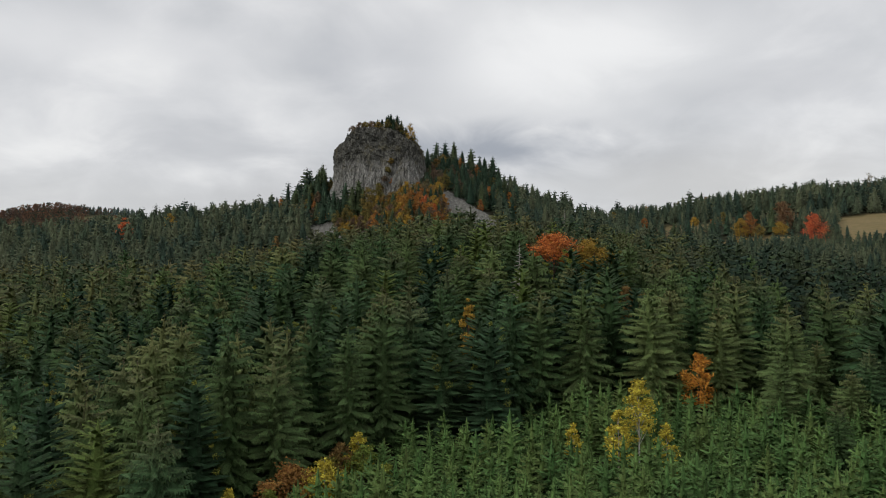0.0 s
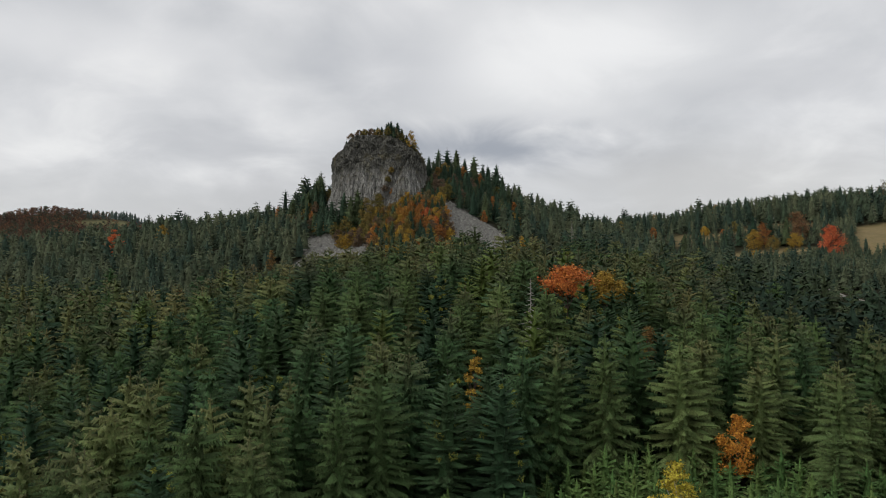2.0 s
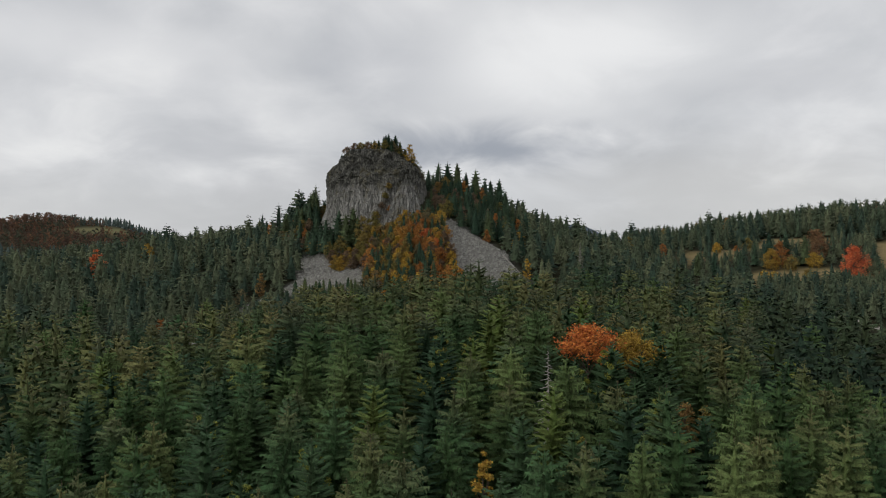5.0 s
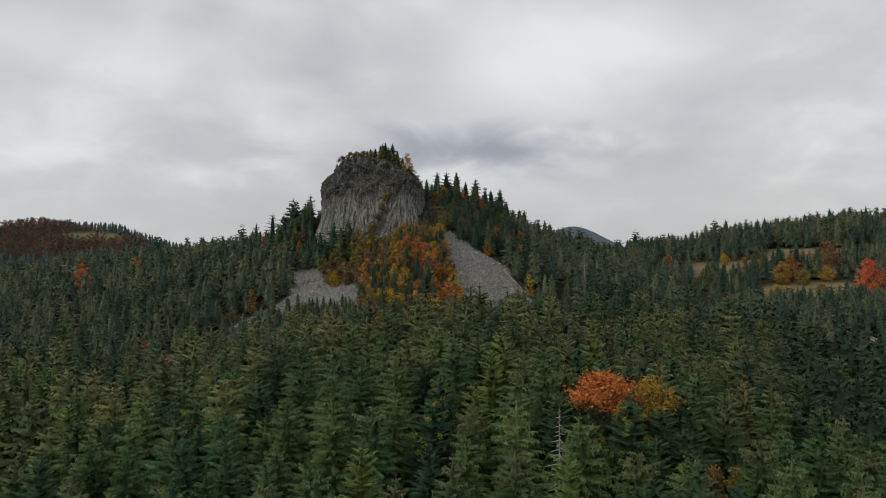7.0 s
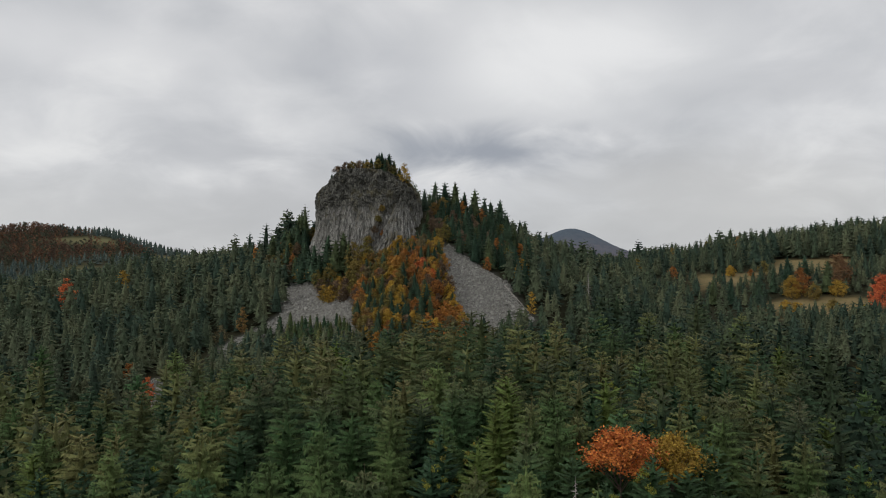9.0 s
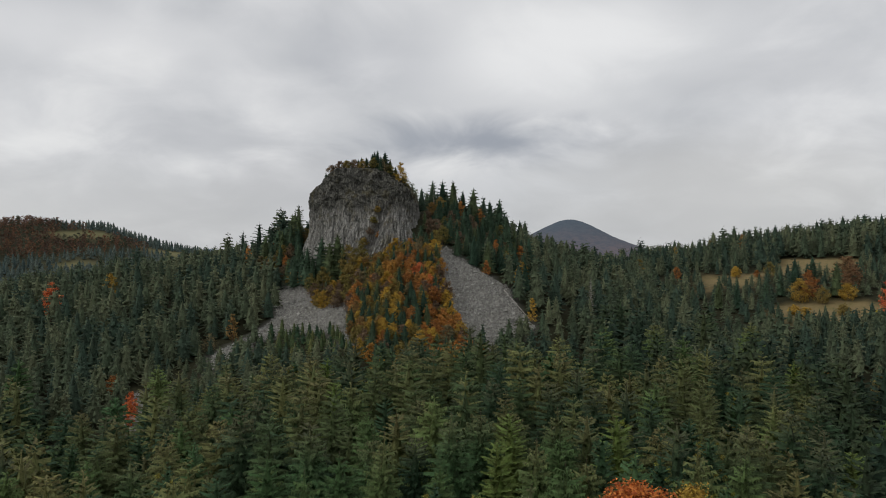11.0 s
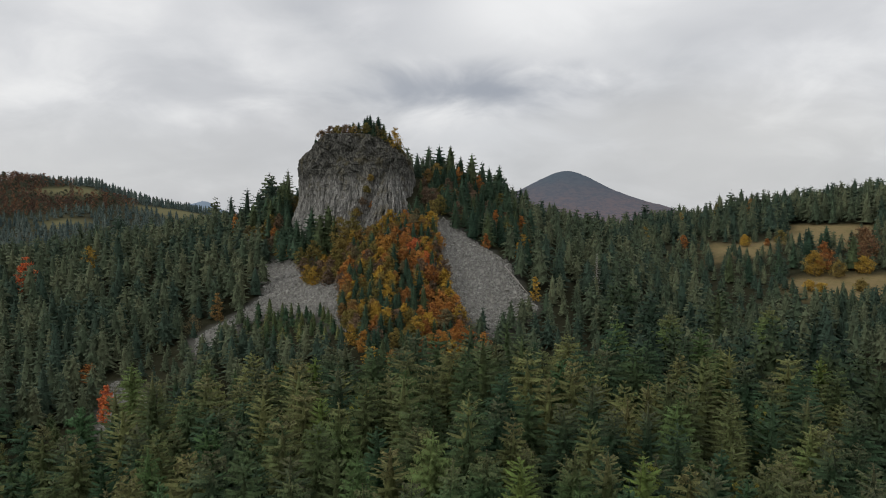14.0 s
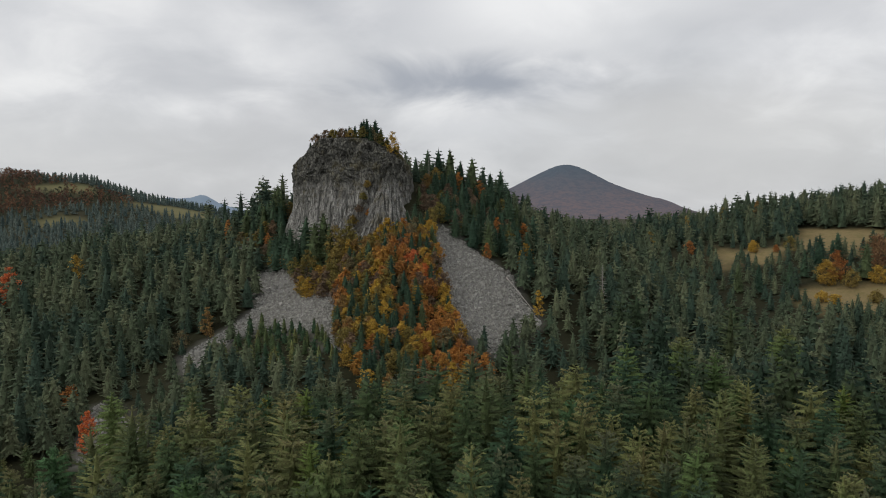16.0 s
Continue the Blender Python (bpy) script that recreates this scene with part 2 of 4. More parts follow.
def blue_look(add, maths, mix, ramp, noise, spot):
    n = noise(spot, 0.006, 5.0, 0.6)
    # the haze is all colour here: blue base and an even blue glow
    c = mix(n, (0.10, 0.13, 0.16), (0.14, 0.16, 0.18))
    return c, None, mix(0.0, (0.12, 0.16, 0.21), c), 0.8


BLUE = material("hazy_mountain", blue_look, 1.0, 0.0)

# --- ground ---
LANES = (-320, -200, -120, -70, -45, -20, 20, 60, 120, 200, 320, 480)
SLOPE = {  # ground height along each lane, by the distance ahead
    -60: (-66, -62, -58, -54, -52, -50, -48, -48, -50, -54, -56, -56),
    40: (-62, -58, -54, -48, -45, -42, -40, -40, -44, -50, -52, -50),
    130: (-54, -50, -48, -43, -39, -35, -31, -31, -35, -42, -46, -44),
    200: (-42, -38, -33, -28, -25, -22, -18, -20, -30, -34, -36, -34),
    270: (-34, -28, -24, -19, -16, -13, -11, -11, -18, -22, -18, -14),
    340: (-24, -20, -12, -9, -7, -3, -4, -6, -10, -8, 0, 4),
    400: (-10, 0, -3, 4, 10, 20, 11, 4, -2, 4, 12, 20),
    450: (12, 10, 7, 18, 26, 48, 32, 20, 8, 16, 24, 34),
    500: (18, 22, 28, 32, 42, 62, 53, 36, 18, 26, 36, 46),
    540: (13, 29, 38, 56, 66, 81, 75, 48, 26, 33, 42, 52),
    580: (7, 33, 44, 63, 70, 78, 70, 48, 32, 40, 46, 56),
    650: (0, 28, 50, 56, 51, 52, 48, 42, 38, 48, 61, 74),
    720: (4, 24, 40, 44, 43, 42, 38, 36, 40, 50, 62, 76),
    900: (12, 14, 15, 15, 15, 15, 15, 15, 20, 30, 36, 40),
    1150: (20, 20, 20, 20, 20, 20, 20, 20, 20, 20, 20, 20),
}
ROWS_Y = sorted(SLOPE)
HEIGHTS = np.array([SLOPE[k] for k in ROWS_Y], float)


def between(x, y):
    u = np.interp(x, LANES, range(len(LANES)))
    v = np.interp(y, ROWS_Y, range(len(ROWS_Y)))
    i, j = np.minimum(u.astype(int), len(LANES) - 2), np.minimum(v.astype(int), len(ROWS_Y) - 2)
    u, v = u - i, v - j
    return (HEIGHTS[j, i] * (1 - u) + HEIGHTS[j, i + 1] * u) * (1 - v) + (HEIGHTS[j + 1, i] * (1 - u) + HEIGHTS[j + 1, i + 1] * u) * v


def hump(x, y, cx, cy, h, wx, wy):
    return h * np.exp(-(((x - cx) / wx) ** 2) - ((y - cy) / wy) ** 2)


def ground_z(x, y):
    x, y = np.broadcast_arrays(np.asarray(x, float), np.asarray(y, float))
    z = sum(between(x + a, y + b) for a in (-12, 0, 12) for b in (-14, 0, 14)) / 9
    z = z + 1.2 * np.sin(x / 23 + 1) * np.sin(y / 31) + 0.5 * np.sin(x / 7.3 + y / 9.1)
    z = z + hump(x, y, -14, 232, 8.5, 60, 52) + hump(x, y, 22, 306, 6.5, 50, 40) + hump(x, y, 84, 362, 5, 28, 24)
    z = z + hump(x, y, -84, 532, 12, 9, 16) + hump(x, y, -61, 488, 9, 16, 11)
    far = np.clip((y - 850) / 250, 0, 1)
    z = z + far * (hump(x, y, -735, 1420, 96, 205, 230) - hump(x, y, -850, 1400, 26, 60, 250) + hump(x, y, -585, 1420, 13, 60, 150) + hump(x, y, -450, 1450, 36, 170, 220) + hump(x, y, -1150, 1500, 45, 220, 250))
    return z


def inside(x, y, shape):
    """Whether points lie in an outline on the plan."""
    x, y = np.asarray(x, float), np.asarray(y, float)
    hit = np.zeros(np.broadcast(x, y).shape, bool)
    for (ax, ay), (bx, by) in zip(shape, shape[1:] + shape[:1]):
        cut = (ay > y) != (by > y)
        hit ^= cut & (x < (bx - ax) * (y - ay) / (by - ay + 1e-9) + ax)
    return hit


SCREE_EAST = [(3, 495), (11, 485), (20, 474), (34, 463), (36, 440), (42, 423), (30, 408), (22, 388), (16, 398), (8, 410), (4, 428), (-1, 447), (-6, 463)]
SCREE_WEST = [(-62, 497), (-55, 472), (-47, 456), (-41, 424), (-34, 390), (-42, 404), (-47, 417), (-71, 434), (-83, 434), (-85, 422), (-88, 402), (-94, 402), (-100, 419), (-96, 430), (-89, 445), (-82, 455), (-81, 465), (-89, 491), (-88, 502), (-76, 501)]
SCREE_FOOT = [(-119, 376), (-117, 384), (-95, 361), (-88, 352), (-90, 345), (-100, 338), (-106, 342)]
SCREE_TOP = [(-113, 540), (-103, 543), (-97, 524), (-100, 509)]
SCREES = [SCREE_EAST, SCREE_WEST, SCREE_FOOT, SCREE_TOP]
MEADOWS = [
    [(171, 594), (181, 578), (198, 576), (218, 586), (243, 636), (265, 619), (291, 607), (277, 584), (257, 570), (229, 535), (229, 549), (225, 561), (211, 568), (197, 555), (180, 538), (175, 561), (158, 531), (159, 547)],
    [(177, 498), (191, 498), (206, 495), (223, 491), (238, 466), (232, 452), (199, 450), (183, 453), (173, 461), (170, 478)],
    [(84, 190), (130, 182), (150, 215), (100, 222)],
    [(240, 465), (268, 520), (296, 575), (345, 588), (420, 600), (420, 480), (320, 458), (262, 452)],
]
GREENS = [[(-510, 1385), (-450, 1420), (-380, 1430), (-330, 1360), (-400, 1325), (-480, 1350)], [(-547, 1160), (-562, 1206), (-545, 1242), (-512, 1248), (-496, 1211)], [(-650, 1330), (-600, 1310), (-540, 1375), (-560, 1405)]]


PLANTATION_EAST = [(160, 442), (200, 446), (270, 456), (310, 440), (290, 400), (205, 384), (160, 405)]
ROAD = [(160, 442), (172, 428), (181, 414), (185, 402), (187, 390), (189, 378), (194, 364), (206, 350), (226, 338)]


def soft_mask(x, y, shape, rim=5.0):
    return sum(inside(x + rim * math.cos(k), y + rim * math.sin(k), shape).astype(float) for k in range(7)) / 7


def mesh_of(name, verts, faces, mat=None, smooth=False):
    me = bpy.data.meshes.new(name)
    verts, faces = np.asarray(verts, np.float32), np.asarray(faces, np.int32)
    n, k = faces.shape
    me.vertices.add(len(verts))
    me.vertices.foreach_set("co", verts.ravel())
    me.loops.add(n * k)
    me.loops.foreach_set("vertex_index", faces.ravel())
    me.polygons.add(n)
    me.polygons.foreach_set("loop_start", np.arange(0, n * k, k, dtype=np.int32))
    me.polygons.foreach_set("use_smooth", np.full(n, smooth))
    me.update(calc_edges=True)
    if mat:
        me.materials.append(mat)
    return me


def grid_faces(nx, ny):
    k = np.arange((nx - 1) * (ny - 1))
    a = k // (nx - 1) * nx + k % (nx - 1)
    return np.stack([a, a + 1, a + nx + 1, a + nx], 1)


def ground_sheet():
    xs = np.unique(np.concatenate([np.arange(-420, 500, 5.0), np.linspace(-1500, 1500, 101), np.linspace(-4600, 4600, 24)]))
    ys = np.unique(np.concatenate([np.arange(-100, 760, 5.0), np.arange(760, 1900, 20.0), np.linspace(-600, -100, 11), np.linspace(1900, 4950, 26)]))
    gx, gy = np.meshgrid(xs, ys)
    gz = ground_z(gx, gy)
    me = mesh_of("ground", np.stack([gx, gy, gz], -1).reshape(-1, 3), grid_faces(len(xs), len(ys)), GROUND, True)
    x, y = gx.ravel(), gy.ravel()
    masks = {
        "scree": np.max([soft_mask(x, y, m, 3) for m in SCREES], 0),
        "meadow": np.max([soft_mask(x, y, m) for m in MEADOWS], 0),
        "green": np.max([soft_mask(x, y, m, 12) for m in GREENS], 0),
        "far_wood": np.clip((y - 800) / 100, 0, 1),
    }
    for key, v in masks.items():
        me.attributes.new(key, "FLOAT", "POINT").data.foreach_set("value", v.astype(np.float32))
    return tagged(new("ground", me), "forest floor with dry meadows and grey scree slopes", "ground", kind="structure")


ground_sheet()


def forest_road():
    """A pale gravel track that climbs along the valley side."""
    pts = []
    for (ax, ay), (bx, by) in zip(ROAD, ROAD[1:]):
        pts += [(ax + (bx - ax) * k / 5, ay + (by - ay) * k / 5) for k in range(5)]
    v = []
    for k in range(len(pts) - 1):
        (ax, ay), (bx, by) = pts[k], pts[k + 1]
        d = math.hypot(bx - ax, by - ay)
        nx, ny = -(by - ay) / d, (bx - ax) / d
        for s in (-2.4, -0.9, 0.0, 0.9, 2.4):
            x, y = ax + nx * s, ay + ny * s
            v.append((x, y, float(ground_z(x, y)) + 0.25 + (0.08 if s == 0 else 0.0) - (0.35 if abs(s) > 2 else 0)))
    me = mesh_of("road", v, grid_faces(5, len(pts) - 1), GRAVEL, True)
    return tagged(new("road", me), "pale gravel forest track beside meadow", "road", kind="structure")


forest_road()

# --- distance ---


def mountain(name, cx, cy, top, drop, reach, round_, label, mat, lobes=(), bulge=1.0):
    """A far mountain: steep from a blunt top, easing out to its foot, with gullies."""
    rings, sides = 70, 140
    v = []
    for r in range(rings + 1):
        s = r / rings
        for k in range(sides):
            a = 2 * math.pi * k / sides
            rad = 1100 * s
            x, y = cx + rad * math.cos(a), cy + rad * math.sin(a)
            d = math.sqrt(rad * rad + round_ * round_) - round_
            z = top - drop * (1 - math.exp(-(d / reach) ** bulge))
            z += noise.noise((1.8 * math.cos(a) + 3, 1.8 * math.sin(a), 2 * s)) * 24 * min(1.0, 2 * s) + 5 * s * noise.noise((x / 60, y / 60, 0)) + 2.5 * noise.noise((x / 14, y / 14, 4))
            for lx, ly, lh, lw in lobes:
                z += lh * math.exp(-((x - lx) ** 2 + (y - ly) ** 2) / lw ** 2)
            v.append((x, y, z))
    f = [(r * sides + k, r * sides + (k + 1) % sides, (r + 1) * sides + (k + 1) % sides, (r + 1) * sides + k) for r in range(rings) for k in range(sides)]
    return tagged(new(name, mesh_of(name, v, f, mat, True)), label, "mountain", kind="structure")


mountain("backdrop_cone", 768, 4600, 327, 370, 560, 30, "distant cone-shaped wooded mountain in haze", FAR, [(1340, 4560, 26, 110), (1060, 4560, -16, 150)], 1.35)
mountain("backdrop_range", -1400, 4540, 118, 150, 420, 160, "far blue hazy mountain range", BLUE, [(-1520, 4530, 34, 60), (-1320, 4530, 40, 70), (-1425, 4520, 10, 40)])

# --- trees ---


def part(name, me, parent, label=""):
    ob = new(name, me)
    ob.parent = parent
    return tagged(ob, label)


def trunk_mesh(name, h, r, mat, sides=6, lean=0.0, limbs=()):
    v, f = [], []

    def tube(points, radii, level=None):
        base = len(v)
        e1, e2 = ((1, 0, 0), (0, 1, 0)) if level is None else ((-math.sin(level), math.cos(level), 0), (0, 0, 1))
        for p, q in zip(points, radii):
            for k in range(sides):
                a = 2 * math.pi * k / sides
                v.append(tuple(p[m] + q * (math.cos(a) * e1[m] + math.sin(a) * e2[m]) for m in range(3)))
        for j in range(len(points) - 1):
            for k in range(sides):
                m = (k + 1) % sides
                f.append((base + j * sides + k, base + j * sides + m, base + (j + 1) * sides + m, base + (j + 1) * sides + k))

    tube([(lean * (t * h) ** 2 / h, 0, h * t - 0.6 * (t == 0)) for t in (0, 0.06, 0.3, 0.6, 0.85, 1)], [r * 1.5, r, r * 0.8, r * 0.5, r * 0.22, r * 0.05])
    for z, a, far, rise, q in limbs:
        tube([(far * s * math.cos(a), far * s * math.sin(a), z + rise * s) for s in (0, 0.35, 0.7, 1)], [q, q * 0.7, q * 0.45, q * 0.12], a)
    return mesh_of(name, v, f, mat, True)


def crown_arrays(seed, h=28.0, r=8.0, whorls=21, boughs=8, twig=0.33, reach=0.68, segs=3, bare=0.06, droop=0.45, upturn=0.35, power=0.62, ragged=0.24, rise=0.12, plate=0.115, hang=0.14, fall=0.8, tier=0.3, leader=0.025, core=0.26):
    """The crown of a spruce or fir: whorls of roof-shaped boughs that droop and lift again at the tip,
    with a fringe of short twigs along both edges, round a dense inner cone. Triangles."""
    g = np.random.default_rng(seed)
    per = np.maximum(4, np.round(boughs * (0.5 + 0.75 * (1 - np.arange(whorls) / whorls)))).astype(int)
    ring = np.repeat(np.arange(whorls), per)
    n = len(ring)
    t = np.clip((ring + 0.4 + g.uniform(-tier, tier, n) + g.uniform(-0.25, 0.25, whorls)[ring]) / whorls, 0, 0.985)
    z0 = h * (1 - leader) * (bare + (1 - bare) * t)
    a = np.concatenate([np.arange(k) / k for k in per]) * 2 * np.pi + g.uniform(0, 6.28, whorls)[ring] + g.normal(0, 0.16, n)
    lobe = 1 + 0.09 * np.sin(2 * a + g.uniform(0, 6)) + 0.08 * np.sin(t * 21 + 2 * a + g.uniform(0, 6)) + 0.07 * np.sin(t * 9 + g.uniform(0, 6))
    length = r * np.maximum((1 - t) ** power, 0.05) * (1 - 0.2 * np.clip((0.15 - t) / 0.15, 0, 1)) * g.uniform(1 - ragged, 1 + ragged * 0.5, n) * lobe
    length = length * np.clip((1.02 - t) / 0.16, 0.2, 1)
    lift = rise + 0.5 * t ** 2
    sag = droop * (1.1 - 0.75 * t) * g.uniform(0.7, 1.3, n)
    out = np.stack([np.cos(a), np.sin(a), 0 * a], 1)
    side = np.stack([-np.sin(a), np.cos(a), 0 * a], 1)
    wide = np.minimum(plate * length + 0.08, 0.9) * g.uniform(0.75, 1.2, n)
    low = np.minimum(hang * length + 0.05, 0.9) * g.uniform(0.6, 1.4, n)
    each = np.arange(n)

    def spine(i, s):
        s = np.broadcast_to(s, i.shape)
        p = out[i] * (length[i] * s)[:, None]
        p[:, 2] = z0[i] + length[i] * (lift[i] * s - sag[i] * s ** 2 * (1 - upturn * s))
        return p

    def edge(i, s, sign, more):
        s = np.broadcast_to(s, i.shape)
        full = np.interp(s, (0, 0.35, 0.75, 1), (0.25, 1.0, 0.75, 0.0)) * more
        p = spine(i, s) + side[i] * (sign * wide[i] * full)[:, None]
        p[:, 2] -= low[i] * full
        return p

    stations = (0.06, 0.36, 0.7, 1.0) if segs == 3 else (0.08, 0.55, 1.0)
    cols = []
    for s in stations[:-1]:
        for sign in (0, -1, 1):
            cols.append(spine(each, s) if sign == 0 else edge(each, s + g.uniform(-0.07, 0.07, n), sign, g.uniform(0.7, 1.2, n)))
    cols.append(spine(each, 1.0))
    m = len(cols)
    k = m * each[:, None]
    f = []
    for j in range(segs - 1):
        b = 3 * j
        f += [k + q for q in ((b, b + 1, b + 4), (b, b + 4, b + 3), (b, b + 3, b + 5), (b, b + 5, b + 2))]
    b = 3 * (segs - 1)
    f += [k + (b, b + 1, b + 3), k + (b, b + 3, b + 2)]
    v, f, base = [np.stack(cols, 1).reshape(-1, 3)], [np.concatenate(f)], m * n
    # twigs along the edges: their number follows the bough's length
    many = np.maximum(1, np.round(0.85 * length / twig)).astype(int)
    i = np.repeat(each, 2 * many)
    m = len(i)
    step = np.concatenate([np.arange(2 * q) // 2 / q for q in many])
    sign = np.concatenate([np.arange(2 * q) % 2 * 2 - 1 for q in many])
    s = np.clip(0.16 + 0.84 * (step + g.uniform(0, 1, m) / many[i]), 0, 1)
    half = np.minimum(0.5 * twig * g.uniform(0.7, 1.4, m) / length[i], 0.25)
    p, q = edge(i, np.maximum(s - half, 0), sign, 0.8), edge(i, np.minimum(s + half, 1.0), sign, 0.8)
    far = np.minimum(reach, 0.35 * length[i] + 0.12) * g.uniform(0.5, 1.35, m)
    tip = (p + q) / 2 + out[i] * (far * g.uniform(0.1, 0.8, m))[:, None] + side[i] * (sign * far * g.uniform(0.1, 0.75, m))[:, None]
    tip[:, 2] -= far * fall * g.uniform(0.3, 1.4, m)
    v.append(np.stack([p, q, tip], 1).reshape(-1, 3))
    f.append(base + np.arange(3 * m).reshape(-1, 3))
    base += 3 * m
    mid, sides, rings = [], 6, 4
    for j in range(rings + 1):
        u = j / rings
        for c in range(sides):
            b = (c + 0.5 * (j % 2)) * 2 * np.pi / sides
            rad = core * r * (1 - u) ** power * g.uniform(0.8, 1.2) + 0.012
            mid.append((rad * np.cos(b), rad * np.sin(b), h * (bare + 0.01 + (1 - bare) * u * (0.985 - bare))))
    cf = []
    for j in range(rings):
        for c in range(sides):
            p0, p1 = j * sides + c, j * sides + (c + 1) % sides
            cf += [(p0, p1, p1 + sides), (p0, p1 + sides, p0 + sides)]
    v, f = np.concatenate(v + [np.array(mid)]), np.concatenate(f + [np.array(cf) + base])
    return v, turned_out(v, f)


def turned_out(v, f):
    """Faces all look outwards and up, like the crown's own surface."""
    a, b, c = v[f[:, 0]], v[f[:, 1]], v[f[:, 2]]
    wrong = np.einsum("ij,ij->i", np.cross(b - a, c - a), outward((a + b + c) / 3)) < 0
    f[wrong] = f[wrong][:, ::-1]
    return f


def outward(v, x=0.0, y=0.0, up=0.7):
    """Directions away from a tree's axis and upwards."""
    d = np.stack([v[:, 0] - x, v[:, 1] - y, np.zeros(len(v))], 1)
    d /= np.linalg.norm(d, axis=1)[:, None] + 1e-6
    d[:, 2] = up
    return d


def soften(me, d, seed):
    """Shade a crown as one soft body of needles, with a little unrest."""
    own = np.empty(3 * len(d), np.float32)
    me.vertices.foreach_get("normal", own)
    d = 0.3 * d + own.reshape(-1, 3) + np.random.default_rng(seed).normal(0, 0.15, d.shape)
    me.normals_split_custom_set_from_vertices(d / np.linalg.norm(d, axis=1)[:, None])


FIR_SHAPE = dict(boughs=9, droop=0.2, upturn=0.2, power=0.54, rise=0.14, hang=0.1, fall=0.2, leader=0.01, ragged=0.18, core=0.3, plate=0.15)


def give(me, name, values):
    me.attributes.new(name, "FLOAT", "POINT").data.foreach_set("value", np.asarray(values, np.float32))


def conifer(name, label, category, crown_mat, h, r, group, **shape):
    tree = tagged(new(name), label, category, group)
    part("trunk", trunk_mesh("trunk", h * 0.97, 0.012 * h, BARK), tree, "grey-brown bark")
    v, f = crown_arrays(h=h, r=r, **shape)
    me = mesh_of("crown", v, f, crown_mat)
    give(me, "rise", v[:, 2] / h)
    soften(me, outward(v), 1)
    part("crown", me, tree)
    return tree


def leafy_arrays(seed, h, r, lobes=16, leaves=110, size=0.42, foot=0.25, thin=1.0):
    """A broad crown of leaf clumps round uneven lobes, with gaps. Triangles, and the lobes' middles."""
    g = np.random.default_rng(seed)
    mids, tris = [], []
    for k in range(lobes):
        t = (k + 0.5) / lobes
        ring = math.sin(math.pi * min(1.0, 0.16 + 0.88 * t)) ** 0.6
        a = k * 2.4 + g.uniform(-0.6, 0.6)
        rad = r * 0.85 * ring * math.sqrt(g.uniform(0.05, 1.0))
        mid = np.array([rad * math.cos(a), rad * math.sin(a), h * (foot + (0.95 - foot) * t * g.uniform(0.85, 1.08))])
        mids.append(mid)
        own = r * g.uniform(0.24, 0.46) * (1 - 0.35 * t)
        n = int(leaves * g.uniform(0.6, 1.4) * thin)
        d = g.normal(size=(n, 3))
        d /= np.linalg.norm(d, axis=1)[:, None]
        # each clump is a flat spray that leans outwards and thins at its rim
        c = mid + d * (own * g.uniform(0.25, 1.25, n))[:, None] * (1.1, 1.1, 0.7)
        c[:, 2] += 0.18 * np.hypot(c[:, 0] - mid[0], c[:, 1] - mid[1])
        one, two = g.normal(size=(n, 3)), g.normal(size=(n, 3))
        one[:, 2] *= 0.5
        s = size * g.uniform(0.6, 1.4, n)[:, None]
        one, two = s * one / np.linalg.norm(one, axis=1)[:, None], s * two / np.linalg.norm(two, axis=1)[:, None]
        tris.append(np.stack([c - one * 0.5, c + one * 0.7 + two * 0.2, c + two], 1))
    v = np.concatenate(tris).reshape(-1, 3)
    grow = h / v[:, 2].max()
    v[:, 2] *= grow
    return v, turned_out(v, np.arange(len(v)).reshape(-1, 3)), mids


def leafy_tree(name, label, mat, h, r, seed, bark_mat, group="", foot=0.22, thin=1.0, fine=1.0):
    tree = tagged(new(name), label, "tree", group)
    v, f, mids = leafy_arrays(seed, h, r, lobes=18 + int(r * 3), leaves=int((56 + 17 * r) / fine ** 2), size=(0.25 + 0.02 * r) * fine, foot=foot, thin=thin)
    limbs = [(max(h * 0.15, m[2] - 0.45 * math.hypot(m[0], m[1]) - 0.1 * h), math.atan2(m[1], m[0]), math.hypot(m[0], m[1]) * 1.15, 0.45 * math.hypot(m[0], m[1]) + 0.14 * h, 0.006 * h) for m in mids[::2]]
    part("trunk", trunk_mesh("trunk", h * 0.9, 0.011 * h, bark_mat, 5, 0.0, limbs), tree)
    me = mesh_of("crown", v, f, mat)
    soften(me, outward(v), seed)
    part("crown", me, tree)
    return tree


STAND = np.random.default_rng(11)
known = {}


def spread(region, gap, count, taken, keep):
    """Points of an even random stand inside a box, at least gap(x, y) apart."""
    x0, x1, y0, y1 = region
    cell = 4.0
    table = {}
    for x, y in taken:
        table.setdefault((int(x // cell), int(y // cell)), []).append((x, y))
    found = []
    for x, y in zip(STAND.uniform(x0, x1, count), STAND.uniform(y0, y1, count)):
        d = gap(x, y)
        reach = int(d // cell) + 1
        cx, cy = int(x // cell), int(y // cell)
        if any((x - a) ** 2 + (y - b) ** 2 < d * d for i in range(cx - reach, cx + reach + 1) for j in range(cy - reach, cy + reach + 1) for a, b in table.get((i, j), ())):
            continue
        if not keep(x, y):
            continue
        table.setdefault((cx, cy), []).append((x, y))
        found.append((x, y))
    return found


PLANTATION = [(-36, 60), (-34, 104), (-20, 118), (-12, 127), (-8, 138), (3, 136), (12, 142), (26, 148), (38, 150), (58, 147), (74, 140), (92, 118), (100, 60)]
CRAG = [(-84, 510), (-60, 486), (-36, 480), (-30, 440), (-8, 440), (-4, 490), (-8, 540), (-30, 575), (-74, 570)]
